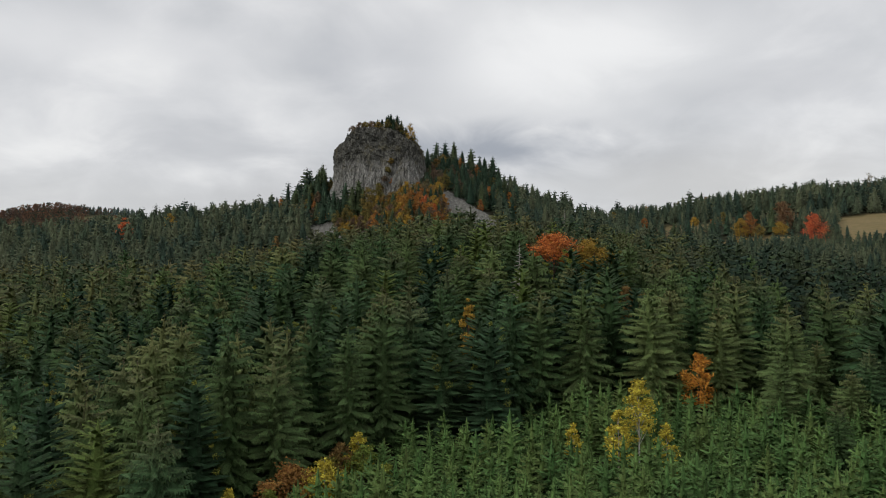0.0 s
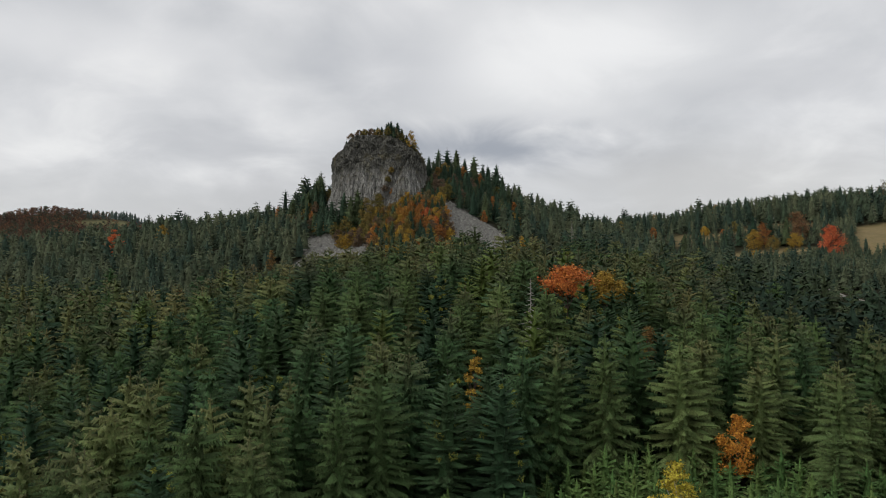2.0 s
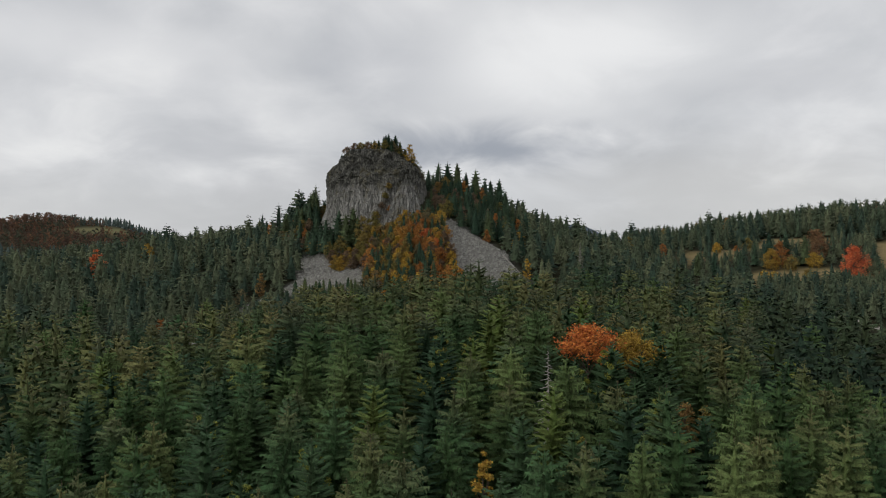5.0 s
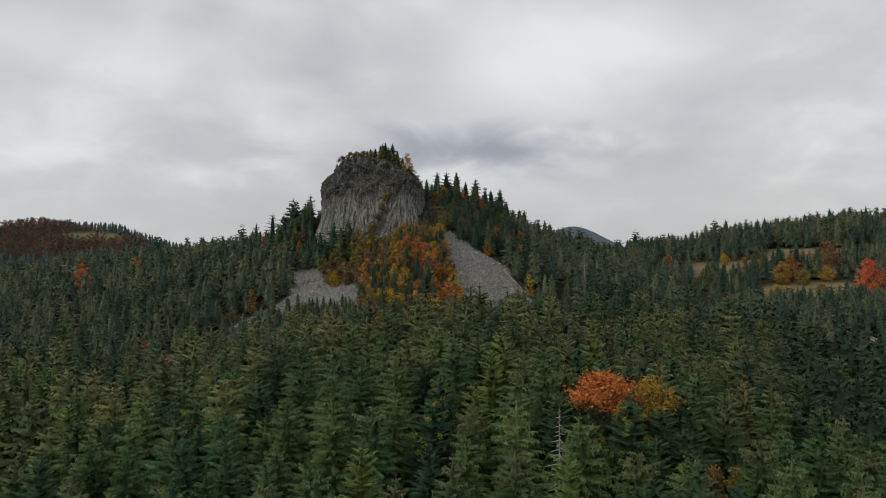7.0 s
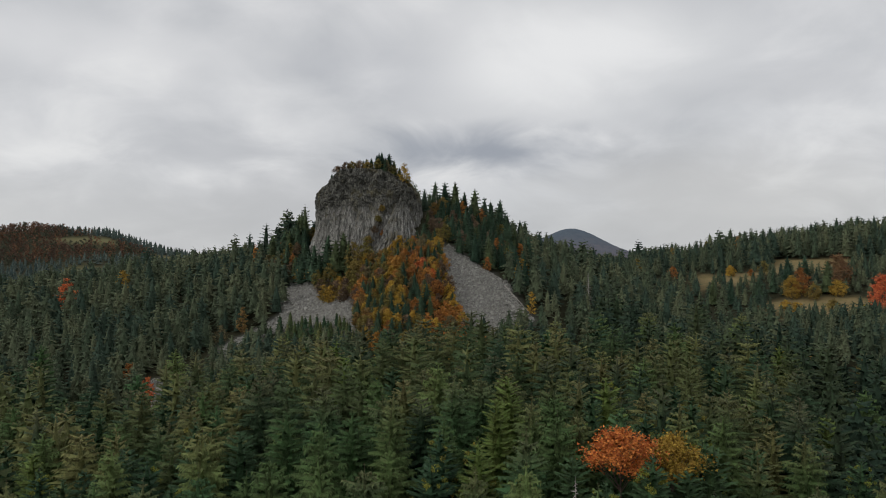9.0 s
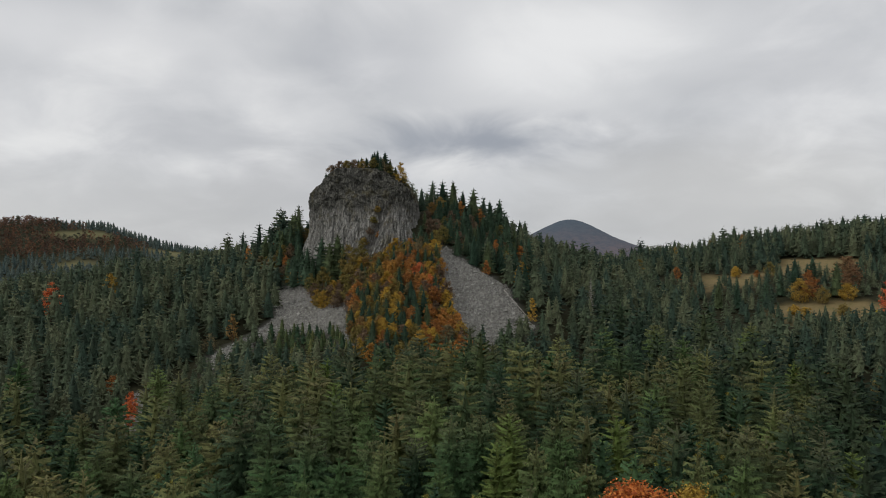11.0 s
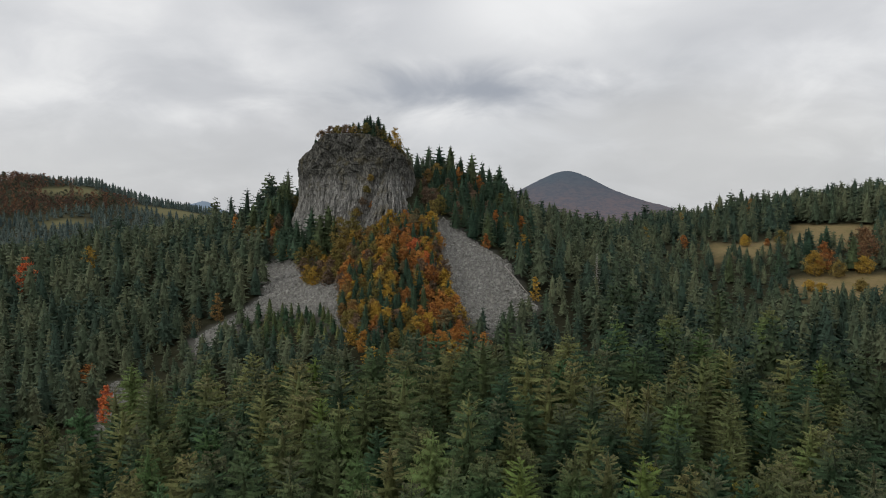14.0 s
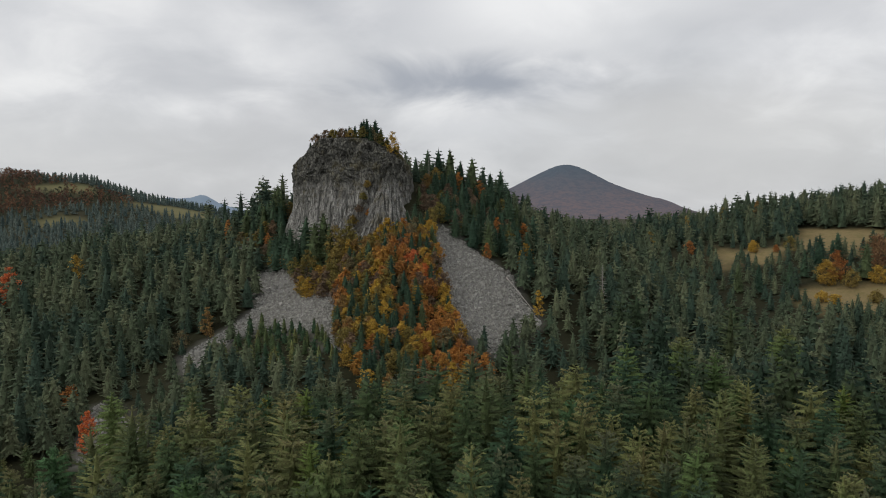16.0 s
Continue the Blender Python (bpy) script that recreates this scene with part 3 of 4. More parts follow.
SPUR = [(-70, 478), (-34, 474), (-4, 482), (2, 440), (10, 392), (16, 350), (-2, 330), (-22, 360), (-38, 402), (-42, 440), (-66, 470)]


FLANKS = [[(-10, 505), (-4, 545), (24, 550), (46, 522), (44, 490), (40, 468), (26, 482), (14, 490), (4, 500)], [(-112, 548), (-88, 510), (-80, 514), (-76, 545), (-100, 572)]]
CLEARING = [(-76, 438), (-46, 420), (-36, 398), (-26, 384), (-52, 384), (-82, 412)]


def free_ground(x, y):
    p = np.array([x]), np.array([y])
    return not any(inside(*p, s)[0] for s in (*SCREES, CRAG, SPUR, *FLANKS, PLANTATION, PLANTATION_EAST, *MEADOWS)) and min((x - a) ** 2 + (y - b) ** 2 for a, b in ROAD) > 36


def forest_ground(x, y):
    return abs(x) < 0.61 * y + 28 and free_ground(x, y)


def joined_stand(name, spots, kinds, mat, label, height):
    """One object for a wood of many trees, each with its own size, turn and tint."""
    vs, fs, tints, ups, faces_out, base = [], [], [], [], [], 0
    for x, y in spots:
        v, f = kinds[STAND.integers(len(kinds))]
        s = height(x, y) * (STAND.uniform(0.97, 1.03) if (x, y) in known else STAND.uniform(0.78, 1.12))
        a = STAND.uniform(0, 6.28)
        w = s * STAND.uniform(0.85, 1.15)
        c, d = math.cos(a) * w, math.sin(a) * w
        z = float(ground_z(x, y)) - 0.3
        vs.append(np.stack([v[:, 0] * c - v[:, 1] * d + x, v[:, 0] * d + v[:, 1] * c + y, v[:, 2] * s + z], 1))
        fs.append(f + base)
        tints.append(np.full(len(v), STAND.random()))
        ups.append(v[:, 2])
        faces_out.append(outward(vs[-1], x, y))
        base += len(v)
    me = mesh_of(name, np.concatenate(vs), np.concatenate(fs), mat)
    give(me, "tint", np.concatenate(tints))
    give(me, "rise", np.concatenate(ups))
    soften(me, np.concatenate(faces_out), 2)
    return tagged(new(name, me), label, "forest", kind="stuff")


# conifers with a place of their own, on the plan
NEAR_SPRUCES = [(-70, 128), (-49, 105), (-50, 121), (-48, 142), (-115, 231), (-35, 124), (-36, 135), (-32, 144), (-56, 157), (-87, 204), (-88, 240), (-60, 202), (-24, 139), (-19, 173), (-11, 142), (-7, 151), (0, 160), (19, 151), (27, 133), (41, 151), (55, 141), (-57, 100)]
NEAR_FIRS = [(-65, 165), (-73, 166), (-106, 192), (-46, 155), (-54, 212), (-38, 190), (-29, 179), (-4, 159), (-3, 119), (-5, 109), (3, 124), (12, 165), (41, 126), (66, 139), (-14, 181)]
SLOPE_SPRUCES = [(-72, 243), (-61, 236), (-80, 212), (-65, 198), (-54, 188), (-30, 217), (-22, 207), (-49, 238), (-20, 259), (-2, 235), (2, 224), (12, 191), (1, 174), (29, 176), (53, 221), (77, 262), (67, 216), (63, 188), (73, 200), (108, 270), (55, 341), (50, 267), (74, 350), (16, 213), (28, 283), (-8, 280), (-13, 192), (-49, 266), (-89, 328), (-146, 351), (-130, 291), (81, 340), (121, 385), (79, 318), (-112, 272), (-88, 292), (-58, 256)]
SLOPE_FIRS = [(-86, 265), (-38, 217), (-96, 241), (-85, 232), (-43, 314), (-34, 316), (-26, 271), (-12, 246), (-18, 275), (5, 203), (-1, 204), (10, 217), (33, 197), (51, 244), (73, 277), (51, 232), (86, 246), (111, 326), (46, 210), (-48, 271), (-68, 260), (-79, 222)]
FOOT_SPRUCES = [(44, 344), (46, 326), (42, 297), (50, 300), (55, 307), (72, 330), (67, 300), (79, 313), (79, 302), (93, 329), (102, 338), (114, 353), (128, 365), (115, 368), (73, 368), (61, 361), (69, 407), (78, 418), (107, 397), (38, 345), (30, 344), (23, 363), (-8, 293), (-2, 283), (-11, 273), (-16, 270), (-24, 285), (-30, 274), (-17, 303), (-29, 312), (-36, 320), (-48, 305), (-52, 275), (-45, 280), (-77, 311), (-43, 265), (-65, 269), (85, 281), (95, 279), (79, 263), (72, 270), (30, 279), (20, 281), (116, 417)]
VALLEY_SPRUCES = [(-160, 404), (-150, 405), (-144, 416), (-132, 407), (-139, 448), (-111, 417), (-139, 466), (-123, 458), (-103, 467), (-129, 372), (-143, 381), (-131, 347), (-128, 391)]
# and with their heights: at the plantation's edge, round the crag, in the meadows, on the ridge
EDGE_SPRUCES = [(76, 180, 22), (67, 156, 18), (80, 175, 16), (72, 161, 20), (63, 123, 13), (73, 138, 14), (61, 139, 16), (77, 139, 18), (116, 204, 20), (72, 196, 20), (73, 151, 16)]
CRAG_FIRS = [(-5, 545, 19), (1, 547, 21), (8, 545, 22), (14, 546, 18), (20, 545, 21), (29, 530, 20), (35, 536, 22), (37, 517, 20), (48, 501, 18), (-66, 503, 16), (-60, 500, 14), (-17, 462, 9), (-18, 448, 8), (13, 503, 18), (9, 484, 14), (5, 500, 16), (17, 478, 16), (24, 474, 16), (-106, 550, 24), (-98, 547, 24), (-93, 543, 22), (-89, 538, 21), (-85, 533, 22), (-82, 528, 21), (-86, 526, 18), (-81, 522, 18), (-90, 533, 18), (-99, 557, 24), (-109, 559, 23), (-87, 534, 22), (-82, 528, 20), (-92, 530, 20), (-80, 515, 17), (-84, 508, 15), (-72, 486, 20), (-66, 480, 18), (-77, 491, 19), (-57, 479, 23), (-62, 482, 24), (-50, 478, 20), (-69, 483, 22), (-53, 481, 24), (-80, 500, 20), (-20, 482, 9), (-14, 488, 9), (-75, 503, 15), (-79, 507, 14)]
EXTRA_SPRUCES = [(14, 152, 27), (46, 158, 26), (34, 158, 27), (-14, 146, 26)]
NOOK_FIRS = [(0, 142, 26), (7, 148, 25), (22, 157, 24), (25, 191, 24), (32, 193, 27), (39, 196, 24), (20, 197, 25), (45, 201, 27), (28.5, 187, 21), (36, 189, 22), (42, 193, 22)]
SPUR_FIRS = [(-35, 428, 12), (-15, 401, 10), (-27, 409, 12), (-35, 382, 10), (-23, 407, 12), (-27, 378, 14), (-11, 361, 14), (35, 490, 18), (42, 466, 18), (51, 486, 18), (-7, 372, 11), (10, 356, 13)]
MEADOW_FIRS = [(204, 525, 20), (214, 532, 14), (220, 537, 16), (214, 499, 20), (190, 513, 16), (267, 571, 10), (183, 438, 8), (151, 501, 16), (159, 496, 16), (175, 496, 16)]
RIDGE_SPRUCES = [(-262, 504, 24), (-250, 516, 22), (-236, 534, 24), (-222, 548, 22), (-210, 560, 25), (-196, 580, 26), (-184, 600, 26), (-176, 618, 28), (-187, 657, 28), (-169, 655, 26), (-158, 655, 31), (-147, 657, 27), (-113, 600, 32), (-105, 590, 33), (-95, 580, 32), (-100, 574, 32), (-90, 572, 33), (-122, 602, 30), (-109, 581, 30), (46, 498, 18), (54, 485, 18), (69, 487, 20), (83, 522, 24), (115, 655, 25), (149, 655, 24), (180, 655, 20), (211, 655, 25), (252, 655, 23), (264, 656, 20), (283, 655, 19), (298, 655, 19), (327, 655, 20), (347, 655, 21), (361, 655, 22), (372, 655, 23)]


def stand_pose(x, y, s, wide=1.0):
    return pose(x, y, float(ground_z(x, y)) - 0.3, STAND.uniform(-1.5, 1.5), STAND.uniform(-1.5, 1.5), STAND.uniform(0, 360)) @ Matrix.Diagonal((s * wide * STAND.uniform(0.9, 1.12), s * wide * STAND.uniform(0.9, 1.12), s, 1))


spruces = [conifer("spruce_tree", "tall olive-green spruce with drooping boughs", "tree", SPRUCE, 28.0, 7.7 + 0.2 * k, "spruces on the near slope", seed=k, whorls=20 + k, droop=0.40 + 0.06 * k, fall=0.6 + 0.1 * k, power=0.56 + 0.04 * (k % 4)) for k in range(6)]
firs = [conifer("fir_tree", "dark green fir with dense level boughs", "tree", FIR, 28.0, 6.6, "firs on the near slope", seed=20 + k, whorls=19 + k, **FIR_SHAPE) for k in range(4)]
MISTLETOE = foliage("mistletoe_leaves", (0.19, 0.21, 0.04), (0.25, 0.25, 0.045), (0.22, 0.19, 0.04), grain=2.0)


def mistletoe(tree, seed, count):
    """Round yellow-green bunches that sit on the outer boughs."""
    g = np.random.default_rng(seed)
    tris = []
    for k in range(count):
        t, a = g.uniform(0.35, 0.9), g.uniform(0, 6.28)
        rad = 5.0 * (1 - t) ** 0.46
        mid = np.array([rad * math.cos(a), rad * math.sin(a), 28.0 * t])
        d = g.normal(size=(60, 3))
        d /= np.linalg.norm(d, axis=1)[:, None]
        c = mid + d * g.uniform(0.3, 0.75) * g.uniform(0.5, 1.0, (60, 1))
        tris.append(np.stack([c, c + g.normal(0, 0.14, (60, 3)), c + g.normal(0, 0.14, (60, 3))], 1))
    v = np.concatenate(tris).reshape(-1, 3)
    part("mistletoe", mesh_of("mistletoe", v, np.arange(len(v)).reshape(-1, 3), MISTLETOE), tree, "yellow-green mistletoe bunches on the boughs")


mistletoe(firs[1], 4, 26)
mistletoe(firs[3], 5, 14)
slope_firs = [conifer("fir_tree", "dark green fir with dense level boughs", "tree", FIR_DARK, 28.0, 8.2, "firs below the crag", seed=30 + k, whorls=12, twig=1.6, reach=1.1, segs=2, **FIR_SHAPE | dict(boughs=7, core=0.5, droop=0.45, hang=0.24, power=0.66, plate=0.2)) for k in range(4)]
used = set()


def plant(models, x, y, h, wide=1.0, label=""):
    m = models[STAND.integers(len(models))]
    place = stand_pose(x, y, h / 28.0, wide)
    if m.name in used:
        m = copy_thing(m, place @ Matrix.Diagonal((*(1 / s for s in m.scale), 1)))
    else:
        used.add(m.name)
        m.matrix_basis = place
    return tagged(m, label)


taken = []
for row, models, h in ((NEAR_SPRUCES, spruces, 28), (NEAR_FIRS, firs, 26), (SLOPE_SPRUCES, spruces, 27), (SLOPE_FIRS, firs, 25)):
    for x, y in row:
        if inside(np.array([x]), np.array([y]), PLANTATION)[0]:
            continue
        plant(models, x, y, h * STAND.uniform(0.97, 1.02))
        taken.append((x, y))
for x, y, h in EDGE_SPRUCES:
    plant(spruces, x, y, h, 1.1, "spruce with brownish crown at the plantation's edge")
    taken.append((x, y))
for x, y, h in EXTRA_SPRUCES:
    plant(spruces, x, y, h)
    taken.append((x, y))
for x, y, h in NOOK_FIRS:
    plant(firs, x, y, h, 1.1)
    taken.append((x, y))
for x, y, h in CRAG_FIRS:
    plant(slope_firs, x, y, h if x < -45 and y < 500 else (1.12 if x > -12 else 0.85) * h, 1.05, "dark fir on the wooded flank of the crag")
    taken.append((x, y))
for x, y, h in SPUR_FIRS:
    plant(slope_firs, x, y, 0.85 * h, 1.0, "dark fir among autumn trees below the crag")
    taken.append((x, y))
for x, y, h in MEADOW_FIRS:
    plant(slope_firs, x, y, h, 1.1, "dark fir at the edge of a dry meadow")
    taken.append((x, y))

LEAFY = {  # across, ahead, height, crown radius
    "golden": (GOLD, "golden-yellow autumn tree with thinning leaves", [
        (-40, 469, 12, 4.2), (-7, 414, 9, 3.6), (-19, 415, 9, 3.6), (-20, 403, 10, 4.0), (-23, 391, 10, 4.0), (-8, 380, 10, 4.0), (-3, 387, 9, 3.4), (2, 371, 10, 3.8), (5, 365, 10, 3.4), (-31, 379, 9, 3.0),
        (187, 570, 8, 4.0), (193, 497, 14, 5.5), (216, 491, 10, 5.0), (179, 473, 6, 3.5), (182, 467, 6, 3.0), (-178, 500, 18, 4.5), (41, 428, 12, 2.4), (139, 362, 14, 3.0), (38.5, 204, 26, 6.6), (5, 155, 24.5, 2.1)]),
    "yellow": (YELLOW, "bright yellow birch with pale trunk among young spruces", [
        (56, 188, 17, 2.6), (-18, 118, 9, 4.2), (-14, 129, 9, 2.6), (-30, 109, 8, 2.0), (22, 130, 8, 1.6), (28, 123, 12, 2.6), (31, 122, 17, 2.9), (35, 121, 10, 2.2), (9, 147, 10, 1.6), (208, 450, 8, 4.0), (175, 319, 12, 5.0)]),
    "olive": (OLIVE, "olive-gold autumn tree on the wooded slope", [
        (-47, 477, 19, 6.0), (-60, 475, 14, 4.6), (-41, 476, 19, 6.4), (-44, 470, 15, 5.4), (-66, 476, 12, 4.2), (-72, 486, 9, 3.2), (-57, 477, 9, 3.4), (-80, 498, 9, 3.0), (-40, 479, 11, 4.0), (1, 497, 11, 4.4), (-3, 488, 10, 4.0), (-45, 463, 9, 3.5), (-34, 453, 8, 3.0), (-39, 416, 7, 2.6), (-6, 463, 8, 4.0), (35, 489, 10, 3.0), (-95, 542, 8, 3.0), (-97, 527, 8, 2.6), (205, 561, 10, 4.0), (202, 490, 10, 4.5), (202, 469, 7, 4.5),
        (168, 633, 16, 3.5), (130, 585, 16, 3.0), (226, 658, 19, 4.0), (203, 661, 17, 3.5), (-95, 436, 14, 3.2), (147, 342, 18, 4.5), (50, 191, 16, 3.0), (44, 185, 18, 3.0), (-17, 128, 8, 2.8), (0, 535, 13, 4.0), (-76, 540, 12, 3.2)]),
    "red": (RED, "glowing red autumn tree among dark spruces", [(-10, 438, 9, 4.5), (-5, 431, 8, 4.0), (-199, 478, 20, 6.0), (-110, 359, 9, 3.0), (-106, 347, 10, 2.4), (224, 463, 20, 8.0)]),
    "rust": (RUST, "rust-orange autumn beech with dense leaves", [
        (-15, 432, 8, 4.0), (-3, 420, 9, 4.0), (-12, 403, 9, 3.6), (11, 381, 9, 3.6), (16, 377, 9, 3.6), (7, 379, 8, 3.0), (-10, 460, 7, 3.2), (24, 541, 12, 3.4), (30, 501, 10, 3.0), (44, 508, 11, 3.2), (-100, 560, 14, 3.6), (-87, 517, 7, 2.4), (23, 471, 8, 2.6), (198, 564, 5, 2.0),
        (152, 578, 10, 4.0), (200, 500, 17, 6.5), (-127, 384, 8, 4.0), (-118, 557, 16, 3.6), (-23, 117, 9.5, 5.0), (128, 255, 12, 3.0), (12, 540, 13, 3.4)]),
    "orange": (ORANGE, "bright orange autumn tree among dark firs", [(29, 201, 26.8, 6.4), (49, 148, 14, 3.6)]),
    "lime": (LIME, "yellow-green young broadleaf tree among young spruces", [(-18.5, 123, 7.5, 3.2), (-13, 127, 7.5, 2.8), (-25, 112, 6.5, 2.4), (-9, 122, 6, 2.0)]),
    "auburn": (AUBURN, "auburn autumn tree at the edge of a dry meadow", [(225, 508, 21, 8.5), (231, 516, 15, 5.0)]),
    "bare": (BROWN, "half-bare brown tree with thin twigs", [(-15, 387, 9, 3.5), (-10, 468, 11, 4.0), (-2, 505, 11, 4.0), (-102, 425, 9, 4.0), (362, 650, 26, 6.5), (340, 645, 20, 5.0)]),
}
for kind, (mat, label, spots) in LEAFY.items():
    for k, (x, y, h, r) in enumerate(spots):
        pale = kind == "yellow"
        tree = leafy_tree({"yellow": "birch_tree", "rust": "beech_tree"}.get(kind, "autumn_tree"), label, mat, h, r, 300 + k * 7 + len(kind), PALE_BARK if pale else BARK, thin=0.45 if kind == "bare" else 1.0, fine=1.0 if y < 230 else 1.45, foot=0.12 if y > 230 else 0.72 if h > 25 else 0.5 if h > 15 else 0.25)
        tree.matrix_basis = pose(x, y, float(ground_z(x, y)) - 0.3)
        taken.append((x, y))

# thicket of the spur: smaller trees and shrubs between the placed ones
fill = spread((-75, 20, 325, 500), lambda x, y: 3.0, 4000, taken, lambda x, y: bool(inside(np.array([x]), np.array([y]), SPUR)[0]))
fill += spread((-115, 48, 466, 575), lambda x, y: 3.9, 4000, taken, lambda x, y: any(inside(np.array([x]), np.array([y]), s)[0] for s in FLANKS))
for k, (x, y) in enumerate(fill):
    east = x > -0.16 * (y - 360) - 2
    pick = STAND.random()
    if pick < (0.6 if x > -12 and y > 478 else 0.32 if east else 0.24 if y > 440 else 0.4):
        plant(slope_firs, x, y, STAND.uniform(10, 14) if y > 478 else STAND.uniform(7, 12), 1.0, "dark fir among autumn trees below the crag")
        continue
    if y > 484:
        pick = 0.3 + 0.7 * pick
    if y > 446 and x < -20:
        pick = 0.4 + 0.6 * pick
    mat, word = (RUST, "rust-orange") if pick < (0.60 if east else 0.46) else (GOLD, "golden") if pick < (0.76 if east else 0.62) else (OLIVE, "olive-gold") if pick < 0.88 else (BROWN, "half-bare brown")
    h = STAND.uniform(5.5, 10)
    tree = leafy_tree("autumn_tree", word + " autumn tree in the thicket below the crag", mat, h, h * 0.42, 1200 + k, BARK, foot=0.08, fine=1.65)
    tree.matrix_basis = pose(x, y, float(ground_z(x, y)) - 0.3)
    taken.append((x, y))

# the rest of the near stand, to three hundred conifers, then the joined woods
near = spread((-130, 140, 92, 245), lambda x, y: 7.4, 18000, taken, forest_ground)
near.sort(key=lambda p: p[1] + 0.3 * abs(p[0]))
room = 210
for x, y in near[:room]:
    plant(spruces if STAND.random() < 0.65 else firs, x, y, STAND.uniform(22, 29))

close_kinds = [(v / 28.0, f) for v, f in [crown_arrays(110 + k, r=7.6 + 0.2 * k, whorls=18 + k % 3, boughs=7, twig=0.42, reach=0.7, segs=2, bare=0.2, plate=0.11, droop=0.42 + 0.06 * k) for k in range(5)] + [crown_arrays(118 + k, r=6.7, whorls=17, twig=0.5, reach=0.75, segs=2, **FIR_SHAPE | dict(boughs=7, plate=0.13)) for k in range(2)]]
mid_kinds = [(v / 28.0, f) for v, f in [crown_arrays(40 + k, r=8.0 + 0.2 * k, whorls=12, boughs=6, twig=1.4, reach=1.1, segs=2, bare=0.22, plate=0.2, hang=0.24, core=0.4, droop=0.5 + 0.06 * k) for k in range(5)] + [crown_arrays(48 + k, r=7.2, whorls=13, twig=1.3, reach=1.1, segs=2, **FIR_SHAPE | dict(boughs=6)) for k in range(2)]]
far_kinds = [(v / 28.0, f) for v, f in [crown_arrays(60 + k, r=9.0, whorls=10, boughs=5, bare=0.15, twig=3.0, reach=1.4, segs=2, droop=0.75, hang=0.32, core=0.5, tier=0.5, power=0.68, plate=0.2) for k in range(5)] + [crown_arrays(68 + k, r=8.4, whorls=9, twig=3.0, reach=1.4, segs=2, **FIR_SHAPE | dict(boughs=5, power=0.62, core=0.5, droop=0.35, hang=0.2)) for k in range(2)]]
mid = near[room:] + FOOT_SPRUCES
known |= {(x, y): 20 if y > 318 and x < 60 else 28 for x, y in FOOT_SPRUCES} | {p: 18 for p in VALLEY_SPRUCES}
mid += spread((-260, 260, 92, 345), lambda x, y: 7.4, 18000, taken + near + FOOT_SPRUCES + VALLEY_SPRUCES, lambda x, y: (y > 225 or abs(x) > 128) and forest_ground(x, y))
stature = lambda x, y: known.get((x, y), 10 if x > 140 and y > 285 else 9 if -128 < x < -84 and y > 296 else 20 if -130 < x < -60 and y > 300 else 19 if -60 < x < 58 and y > 318 else 27)
close = [q for q in mid if q[1] < 318 and abs(q[0]) < 0.42 * q[1] - 20]
east = [q for q in mid if q not in close and q[0] > 60]
joined_stand("spruce_forest_near", close, close_kinds, SPRUCE_MANY, "dense olive-green spruce forest on the slope", stature)
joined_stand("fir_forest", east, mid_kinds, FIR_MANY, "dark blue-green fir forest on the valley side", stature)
joined_stand("spruce_forest_slope", [q for q in mid if q not in close and q[0] <= 60], mid_kinds, SPRUCE_MANY, "dense olive-green spruce forest on the slope", stature)
ridge = [(x, y) for x, y, h in RIDGE_SPRUCES]
saplings = spread((-90, -20, 372, 446), lambda x, y: 4.6, 3000, taken + near + mid, lambda x, y: bool(inside(np.array([x]), np.array([y]), CLEARING)[0]) and free_ground(x, y))
joined_stand("sapling_stand", saplings, far_kinds, SPRUCE_MANY, "dense stand of young spruces below the scree", lambda x, y: 8.5)
far = VALLEY_SPRUCES + spread((-460, 480, 330, 700), lambda x, y: 5.6 if -130 < x < -20 and y < 450 else 7.0, 50000, taken + near + mid + ridge + saplings, forest_ground)
joined_stand("spruce_forest_far", far, far_kinds, SPRUCE_HAZED, "dark spruce forest below and behind the crag", lambda x, y: known.get((x, y), 8.0 if inside(np.array([x]), np.array([y]), CLEARING)[0] else 8.0 if -114 < x < -86 and y < 420 else 15.0 if -125 < x < -60 and y < 425 else 10.0 if 140 < x < 245 and y < 385 else 20.0 if x > 100 and y < 430 else 11.0 if 125 < x < 290 and 430 < y < 600 else 16.0 if x > 135 and y < 600 else 13.0 if -120 < x < 62 and y < 445 else 22.0 if x > 215 and y > 560 else 20.0 if x < -150 and y > 460 else 17.5 if y > 560 else 19.0))
tall = {(x, y): h for x, y, h in RIDGE_SPRUCES}
joined_stand("ridge_spruces", ridge, mid_kinds, SPRUCE_HAZED, "tall spruces along the skyline of the ridge", lambda x, y: tall[x, y])
young_kinds = [(v / 9.0, f) for v, f in (crown_arrays(80 + k, h=9.0, r=2.9 + 0.14 * k, whorls=11, boughs=6, twig=0.5, reach=0.5, segs=2, bare=0.02, droop=0.3, power=0.72, rise=0.3, hang=0.12, fall=0.2, leader=0.05, tier=0.45, ragged=0.35) for k in range(5))]
small_young = [(v / 9.0, f) for v, f in (crown_arrays(95 + k, h=9.0, r=2.5, whorls=5, boughs=5, twig=3.0, reach=0.8, segs=2, droop=0.2, rise=0.35) for k in range(3))]
young = spread((-45, 105, 92, 152), lambda x, y: 2.9, 7000, taken, lambda x, y: bool(inside(np.array([x]), np.array([y]), PLANTATION)[0]))
young_east = spread((155, 315, 380, 460), lambda x, y: 3.4, 6000, taken, lambda x, y: bool(inside(np.array([x]), np.array([y]), PLANTATION_EAST)[0]) and min((x - a) ** 2 + (y - b) ** 2 for a, b in ROAD) > 25)
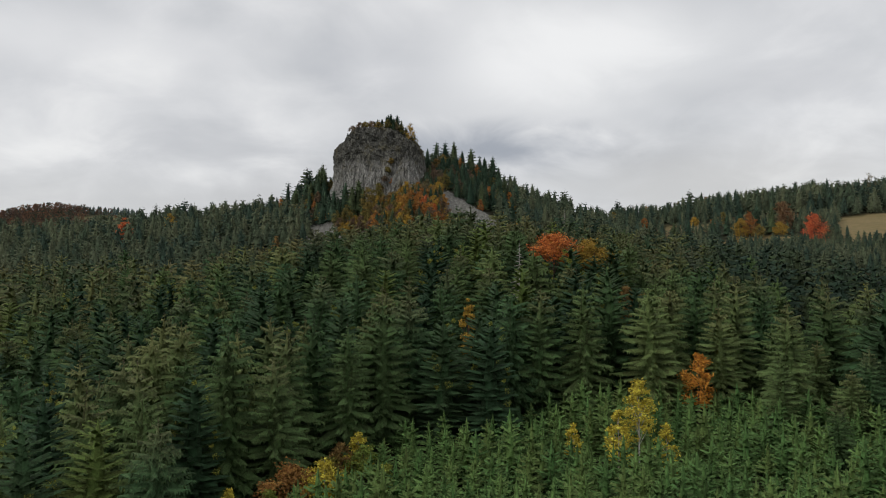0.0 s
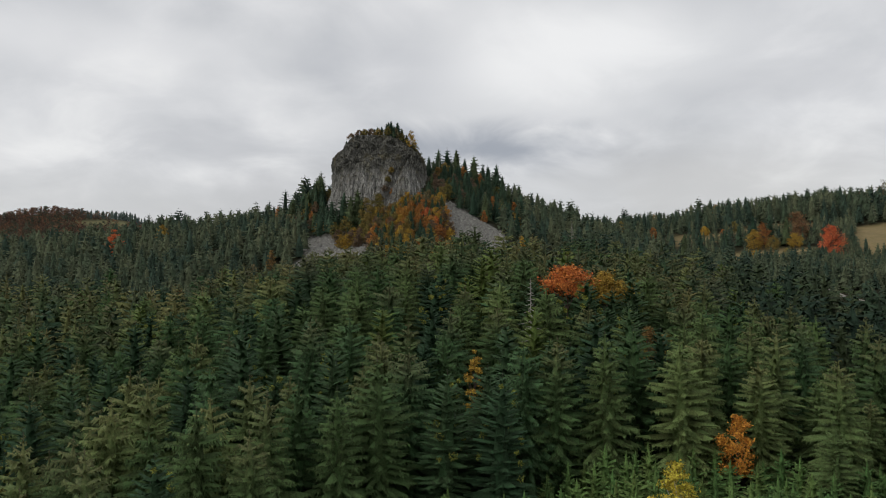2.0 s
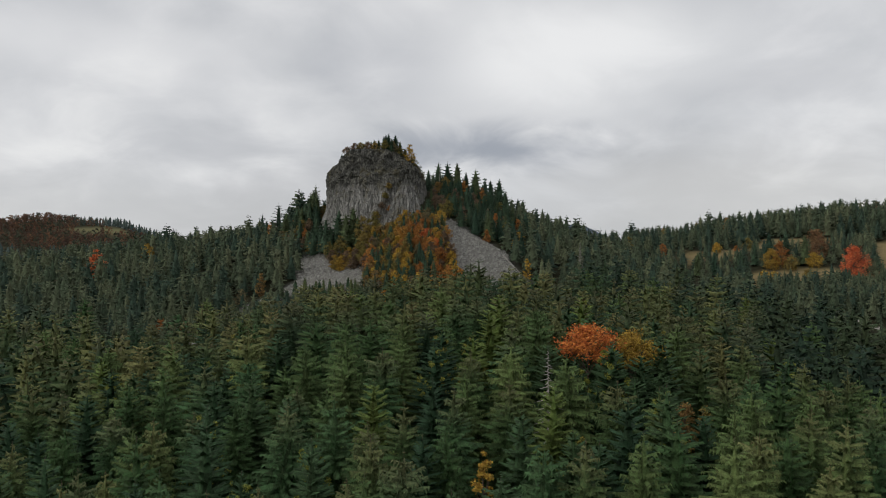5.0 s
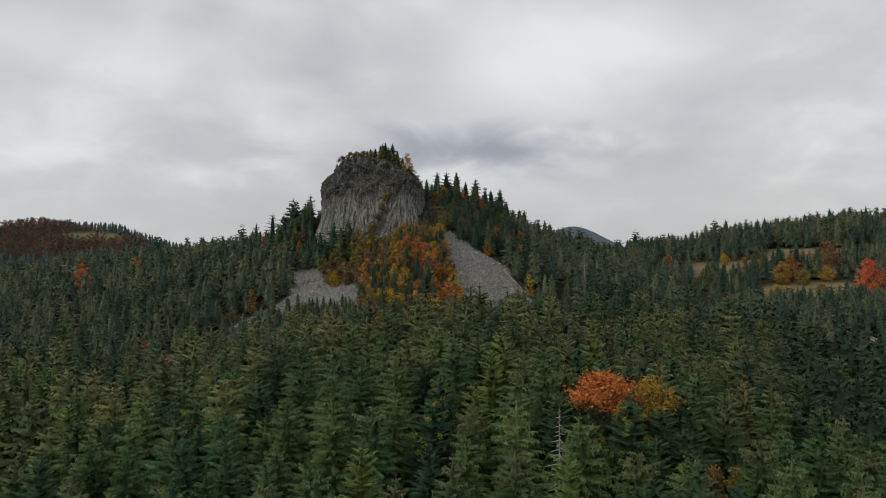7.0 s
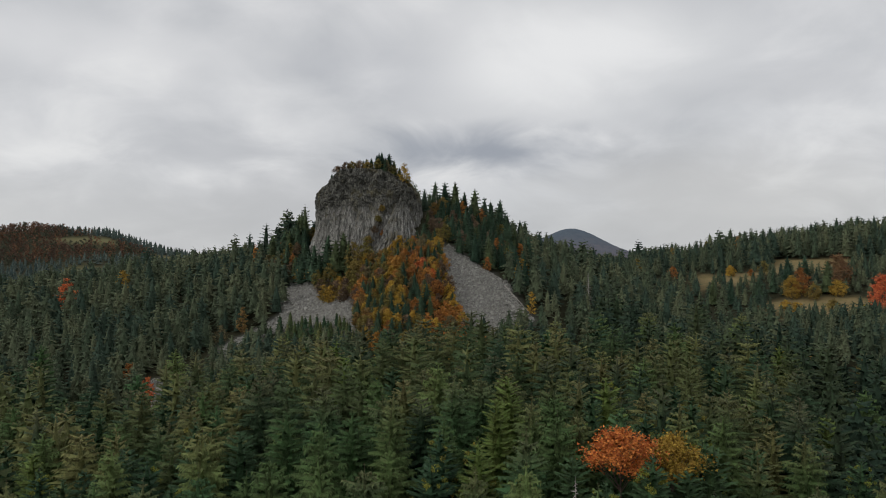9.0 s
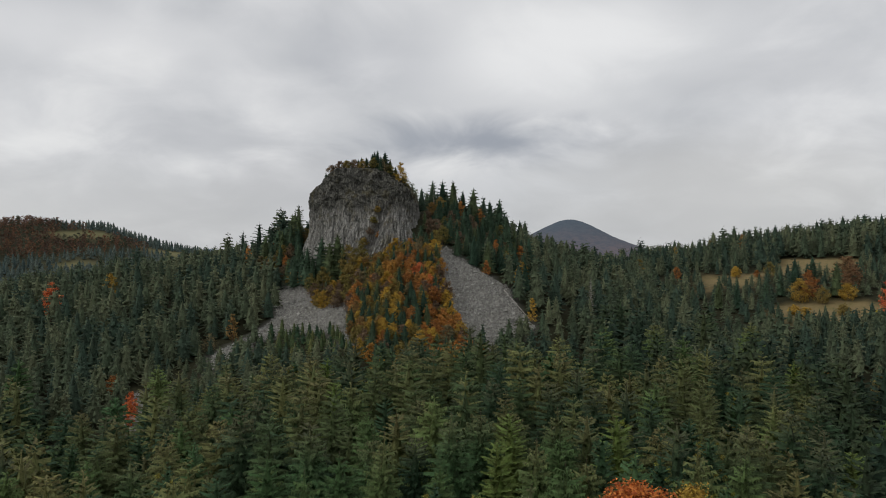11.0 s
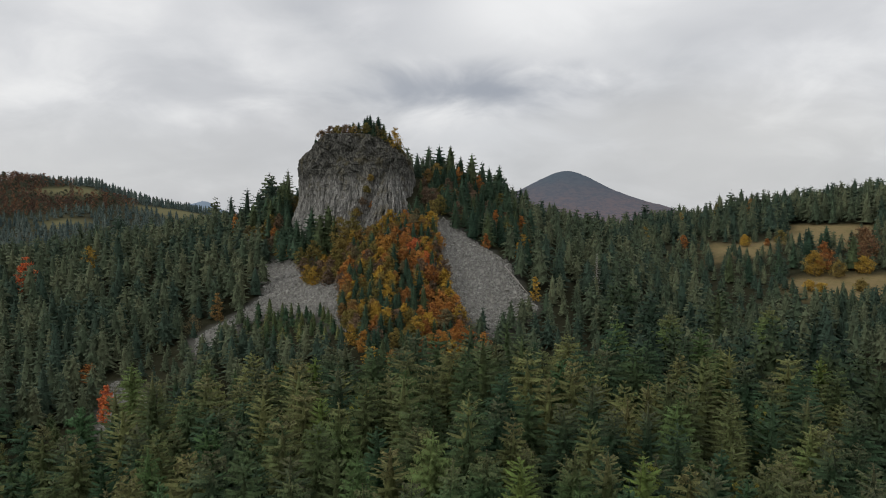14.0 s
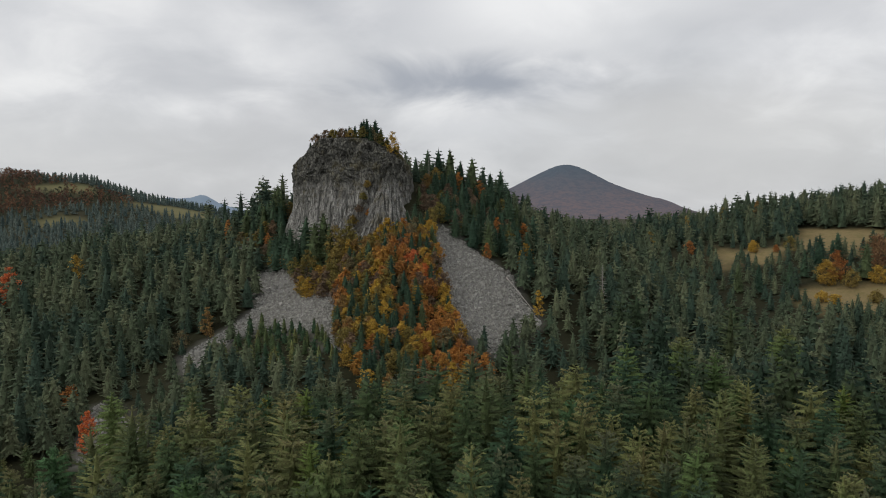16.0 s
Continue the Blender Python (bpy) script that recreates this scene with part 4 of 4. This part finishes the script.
young_behind = spread((-105, 120, -45, 88), lambda x, y: 6.5, 4000, [], lambda x, y: True)
joined_stand("young_spruce_rows", young_behind, small_young, YOUNG, "fresh green plantation of young spruces", lambda x, y: 8.5)
joined_stand("young_spruce_thicket", young_east, far_kinds, SPRUCE_HAZED, "blue-green thicket of young spruces below the meadow", lambda x, y: 13.0 if x < 215 else 9.0)
joined_stand("young_spruce_plantation", young, young_kinds, YOUNG, "fresh green plantation of young spruces", lambda x, y: 8.6 + 2.0 * math.sin(x / 6.1) * math.sin(y / 4.7))


# woods on the hill across the valley
beech_kinds = [(v / 16.0, f) for v, f, _ in (leafy_arrays(500 + k, 16.0, 5.5, lobes=9, leaves=26, size=1.25, foot=0.05) for k in range(5))]
small_kinds = [(v / 28.0, f) for v, f in (crown_arrays(520 + k, r=11.0, whorls=4, boughs=4, twig=6.0, reach=3.0, segs=2, tier=0.45, core=0.4, plate=0.35) for k in range(4))]
open_hill = lambda x, y: not any(inside(np.array([x]), np.array([y]), s)[0] for s in GREENS)
beeches = spread((-1150, -280, 900, 1560), lambda x, y: 6.8, 14000, [], lambda x, y: open_hill(x, y) and ground_z(x, y) > 62 + 9 * math.sin(x / 45) and (x < -660 or y < 1380))
joined_stand("beech_wood", beeches, beech_kinds, WOODS, "russet beech wood on the hill across the valley", lambda x, y: 15)
dark = spread((-1150, -260, 880, 1560), lambda x, y: 9.0, 11000, beeches, lambda x, y: open_hill(x, y) and (ground_z(x, y) < 66 or x > -670 and y > 1380 or STAND.random() < 0.15))
joined_stand("spruce_wood", dark, small_kinds, SPRUCE_VALLEY_HAZE, "dark spruce wood in the valley and along the hilltop", lambda x, y: 17)


def dead_snag():
    """A bare dead spruce with thin drooping branches."""
    tree = tagged(new("dead_spruce"), "bare grey dead spruce with drooping branches", "tree")
    g = random.Random(5)
    limbs = [(10 + 18 * (k / 60) ** 0.9, k * 2.4, (4.2 * (1 - (k / 64) ** 1.1) + 0.2) * g.uniform(0.6, 1.1), -g.uniform(0.3, 1.4) * (1 - k / 64), 0.12) for k in range(62)]
    part("trunk", trunk_mesh("trunk", 29, 0.3, DEAD, 5), tree)
    part("branches", trunk_mesh("branches", 28.6, 0.2, DEAD, 4, 0.0, limbs), tree)
    return tree


snag = dead_snag()
snag.matrix_basis = pose(18, 181, float(ground_z(18, 181)) - 0.3)
copy_thing(snag, pose(71, 447, float(ground_z(71, 447)) - 0.3) @ Matrix.Diagonal((0.8, 0.8, 0.8, 1)))
copy_thing(snag, pose(-4, 542, float(ground_z(-4, 542)) - 0.3) @ Matrix.Diagonal((0.3, 0.3, 0.62, 1)))


def fallen_log():
    """A bleached trunk lying down the edge of the scree."""
    a, b = Vector((31, 456, float(ground_z(31, 456)) + 0.7)), Vector((41, 428, float(ground_z(41, 428)) + 0.7))
    log = tagged(new("fallen_log"), "bleached fallen trunk lying along the scree", "log")
    part("trunk", trunk_mesh("trunk", (b - a).length, 0.32, DEAD, 6), log)
    part("stubs", trunk_mesh("stubs", (b - a).length * 0.9, 0.2, DEAD, 4, 0.0, [(4 + 2.6 * k, k * 2.1, 0.9 + 0.3 * (k % 3), 0.5, 0.06) for k in range(9)]), log)
    log.matrix_basis = Matrix.Translation(a) @ (b - a).to_track_quat("Z", "Y").to_matrix().to_4x4()
    return log


fallen_log()


def crag():
    """The basalt plug: a steep broken dome of jointed rock, with a fan of columns running down before it."""
    root = tagged(new("basalt_crag"), "grey basalt crag of cracked columns above scree", "rock")

    def rough(p, n):
        """Upright columns low on the face, jointed blocks above, dark recesses between."""
        edge = 75 + 0.10 * (p.x + 60) + 5 * noise.noise(Vector((p.x / 11, p.y / 11, 3)))
        blocky = min(1.0, max(0.0, (p.z - edge) / 2.5))
        low = 0.7 * noise.cell(Vector((p.x / 1.3, p.y / 1.3, p.z / 24))) + 1.0 * noise.noise(Vector((p.x / 3.4, p.y / 3.4, p.z / 28)))
        lean = 0.7 + 0.7 * noise.cell(p / 8.5) + 0.25 * noise.noise(p / 6)
        x, z = p.x + 42, p.z - 84
        u, w = x * math.cos(lean) + z * math.sin(lean), z * math.cos(lean) - x * math.sin(lean)
        high = 0.6 * noise.cell(Vector((u / 1.3, p.y / 2, w / 3.6))) + 0.5 * noise.cell(Vector((u / 2.7, p.y / 3, w / 2.9))) + 2.8 * min(0.0, noise.noise(p / 5.0) + 0.08) + 0.6
        d = 3.2 * noise.fractal(p / 24, 0.9, 2.0, 4) + low * (1 - blocky) + high * blocky + 0.3 * noise.noise(p / 0.9)
        return p + n * d

    nx, nz = 360, 170
    v = []
    for j in range(nz):
        t = j / (nz - 1)
        for i in range(nx):
            u = i / nx
            a = math.pi + math.pi * u / 0.75 if u < 0.75 else math.pi * (u - 0.75) / 0.25
            c, s = math.cos(a), math.sin(a)
            t1 = min(1.0, t / 0.82)
            cap = max(0.0, (t - 0.82) / 0.18)
            k = 1 - cap
            west, east = 37 - 6 * t1 ** 1.6, 39 - 15 * t1 ** 1.1
            rx = west if c < 0 else east
            ry = 34 - 8 * t1
            p4 = (abs(c) ** 2.4 + abs(s) ** 2.4) ** (-1 / 2.4)
            x = -42 + rx * k * c * p4
            y = 530 + ry * k * s * p4
            shoulder = 98 - 0.13 * max(0.0, x + 36) ** 1.5 - 0.05 * max(0.0, -x - 54) ** 1.9
            z = 34 + (shoulder - 34) * t1 + 2.5 * math.sin(cap * math.pi / 2)
            n = Vector((c, s, 0.1 + cap)).normalized()
            v.append(rough(Vector((x, y, z)), n * (1 - 0.7 * cap))[:])
    f = grid_faces(nx, nz)
    wrap = [(j * nx + nx - 1, j * nx, (j + 1) * nx, (j + 1) * nx + nx - 1) for j in range(nz - 1)]
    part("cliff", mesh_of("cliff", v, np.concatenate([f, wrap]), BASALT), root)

    # the fan: leaning columns that spread out and down towards the valley
    g = random.Random(3)
    v, f = [], []
    for k in range(2600):
        u, w = g.random(), g.random()
        spread_ = (u - 0.45) * 2
        x0, y0, z0 = -24 + 6 * spread_, 503 - 8 * w, 84 - 12 * abs(spread_) - 32 * w
        far = 3 + 7 * g.random()
        dx, dy, dz = 9 * spread_ * (0.4 + w), -15 - 8 * w, -16 - 2 * w
        size = math.sqrt(dx * dx + dy * dy + dz * dz)
        dx, dy, dz = dx / size + g.uniform(-0.1, 0.1), dy / size + g.uniform(-0.06, 0.06), dz / size + g.uniform(-0.06, 0.06)
        lag = g.random() * 34 * (1 - 0.7 * w)
        p0 = Vector((x0 + dx * lag, y0 + dy * lag, z0 + dz * lag))
        p1 = p0 + Vector((dx, dy, dz)) * far
        ax = Vector((dx, dy, dz))
        e1 = ax.cross(Vector((1, 0, 0.2))).normalized()
        e2 = ax.cross(e1)
        r = g.uniform(0.2, 0.5)
        b = len(v)
        for p in (p0, p1):
            for m in range(5):
                q = p + e1 * (r * math.cos(m * 1.2566)) + e2 * (r * math.sin(m * 1.2566))
                v.append(q[:])
        f += [(b + m, b + (m + 1) % 5, b + 5 + (m + 1) % 5, b + 5 + m) for m in range(5)]
        f += [(b + 5, b + 6, b + 7, b + 8), (b + 5, b + 8, b + 9, b + 9)]
    f = [q if len(set(q)) == 4 else None for q in f]
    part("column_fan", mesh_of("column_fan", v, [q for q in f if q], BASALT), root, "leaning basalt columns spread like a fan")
    return root


crag()

# trees on the crag's top
for x, y, z, h in ((-25, 511, 93, 12.5), (-21, 513, 90, 11.2), (-35, 510, 98, 18.8), (-38, 512, 99, 15), (-28, 511, 95, 16.2), (-33, 508, 97, 15), (-44, 511, 99, 11.2), (-49, 512, 99, 8.8), (-60, 515, 97, 7.5), (-31, 513, 97, 20), (-46, 514, 99, 10), (-41, 510, 99, 11.2), (-54, 514, 99, 7.5), (-65, 520, 93, 8.8), (-51, 511, 99, 7.5), (-37, 515, 99, 17.5), (-57, 513, 98, 6.2)):
    fir = slope_firs[STAND.integers(4)]
    m = copy_thing(fir, pose(x, y, z - 1) @ Matrix.Diagonal((0.65 * h / 24 / fir.scale[0], 0.65 * h / 24 / fir.scale[1], 0.65 * h / 28 / fir.scale[2], 1)))
    tagged(m, "small dark fir on the crag's top")
for k, (x, y, z, h, r, mat) in enumerate(((-34, 499, 74, 4, 2.0, OLIVE), (-36, 498, 68, 4, 2.2, OLIVE), (-38, 497, 62, 4, 2.4, BROWN), (-41, 497, 56, 5, 2.4, OLIVE), (-33, 496, 60, 4, 2.0, RUST), (-22, 510, 90.5, 12.5, 4.6, GOLD), (-19.5, 514, 87, 9.1, 3.0, OLIVE), (-56, 512, 99, 5.2, 3.2, BROWN), (-48, 511, 99, 5.9, 3.4, BROWN), (-43, 510, 99, 5.9, 3.4, OLIVE), (-32, 509, 97, 7.8, 3.6, BROWN), (-61, 514, 97, 5.2, 3.0, BROWN), (-37, 509, 99, 6.5, 3.4, OLIVE), (-28, 510, 94, 7.8, 3.4, OLIVE), (-52, 510, 99, 5.2, 3.2, OLIVE))):
    tree = leafy_tree("scrub_tree", "stunted autumn tree on the crag's top", mat, h, r, 900 + k, BARK, thin=0.8, foot=0.1, fine=1.3)
    tree.matrix_basis = pose(x, y, z - 0.8)


def scree_stones():
    """Loose angular blocks over the scree: one heap, too many to count."""
    g = np.random.default_rng(8)
    box = np.array([(a, b, c) for a in (-1, 1) for b in (-1, 1) for c in (-1, 1)], float)
    quad = np.array([(0, 1, 3, 2), (4, 6, 7, 5), (0, 4, 5, 1), (2, 3, 7, 6), (0, 2, 6, 4), (1, 5, 7, 3)])
    xs, ys = g.uniform(-122, 46, 110000), g.uniform(334, 546, 110000)
    ok = np.any([inside(xs, ys, s) for s in SCREES], 0)
    xs, ys = xs[ok], ys[ok]
    n = len(xs)
    zs = ground_z(xs, ys)
    size = 0.15 * (1 + g.exponential(0.6, n))
    v = box[None] * g.uniform(0.5, 1.25, (n, 1, 3)) * size[:, None, None] + g.normal(0, 0.06, (n, 8, 3))
    q = g.normal(size=(n, 4))
    q /= np.linalg.norm(q, axis=1)[:, None]
    w, x, y, z = q.T
    rot = np.stack([1 - 2 * (y * y + z * z), 2 * (x * y - w * z), 2 * (x * z + w * y), 2 * (x * y + w * z), 1 - 2 * (x * x + z * z), 2 * (y * z - w * x), 2 * (x * z - w * y), 2 * (y * z + w * x), 1 - 2 * (x * x + y * y)], 1).reshape(-1, 3, 3)
    v = np.einsum("nij,nkj->nki", rot, v) + np.stack([xs, ys, zs + 0.12], 1)[:, None]
    f = (quad[None] + 8 * np.arange(n)[:, None, None]).reshape(-1, 4)
    tagged(new("scree_stones", mesh_of("scree_stones", v.reshape(-1, 3), f, STONE)), "loose grey basalt blocks of the scree", "scree", kind="stuff")


scree_stones()
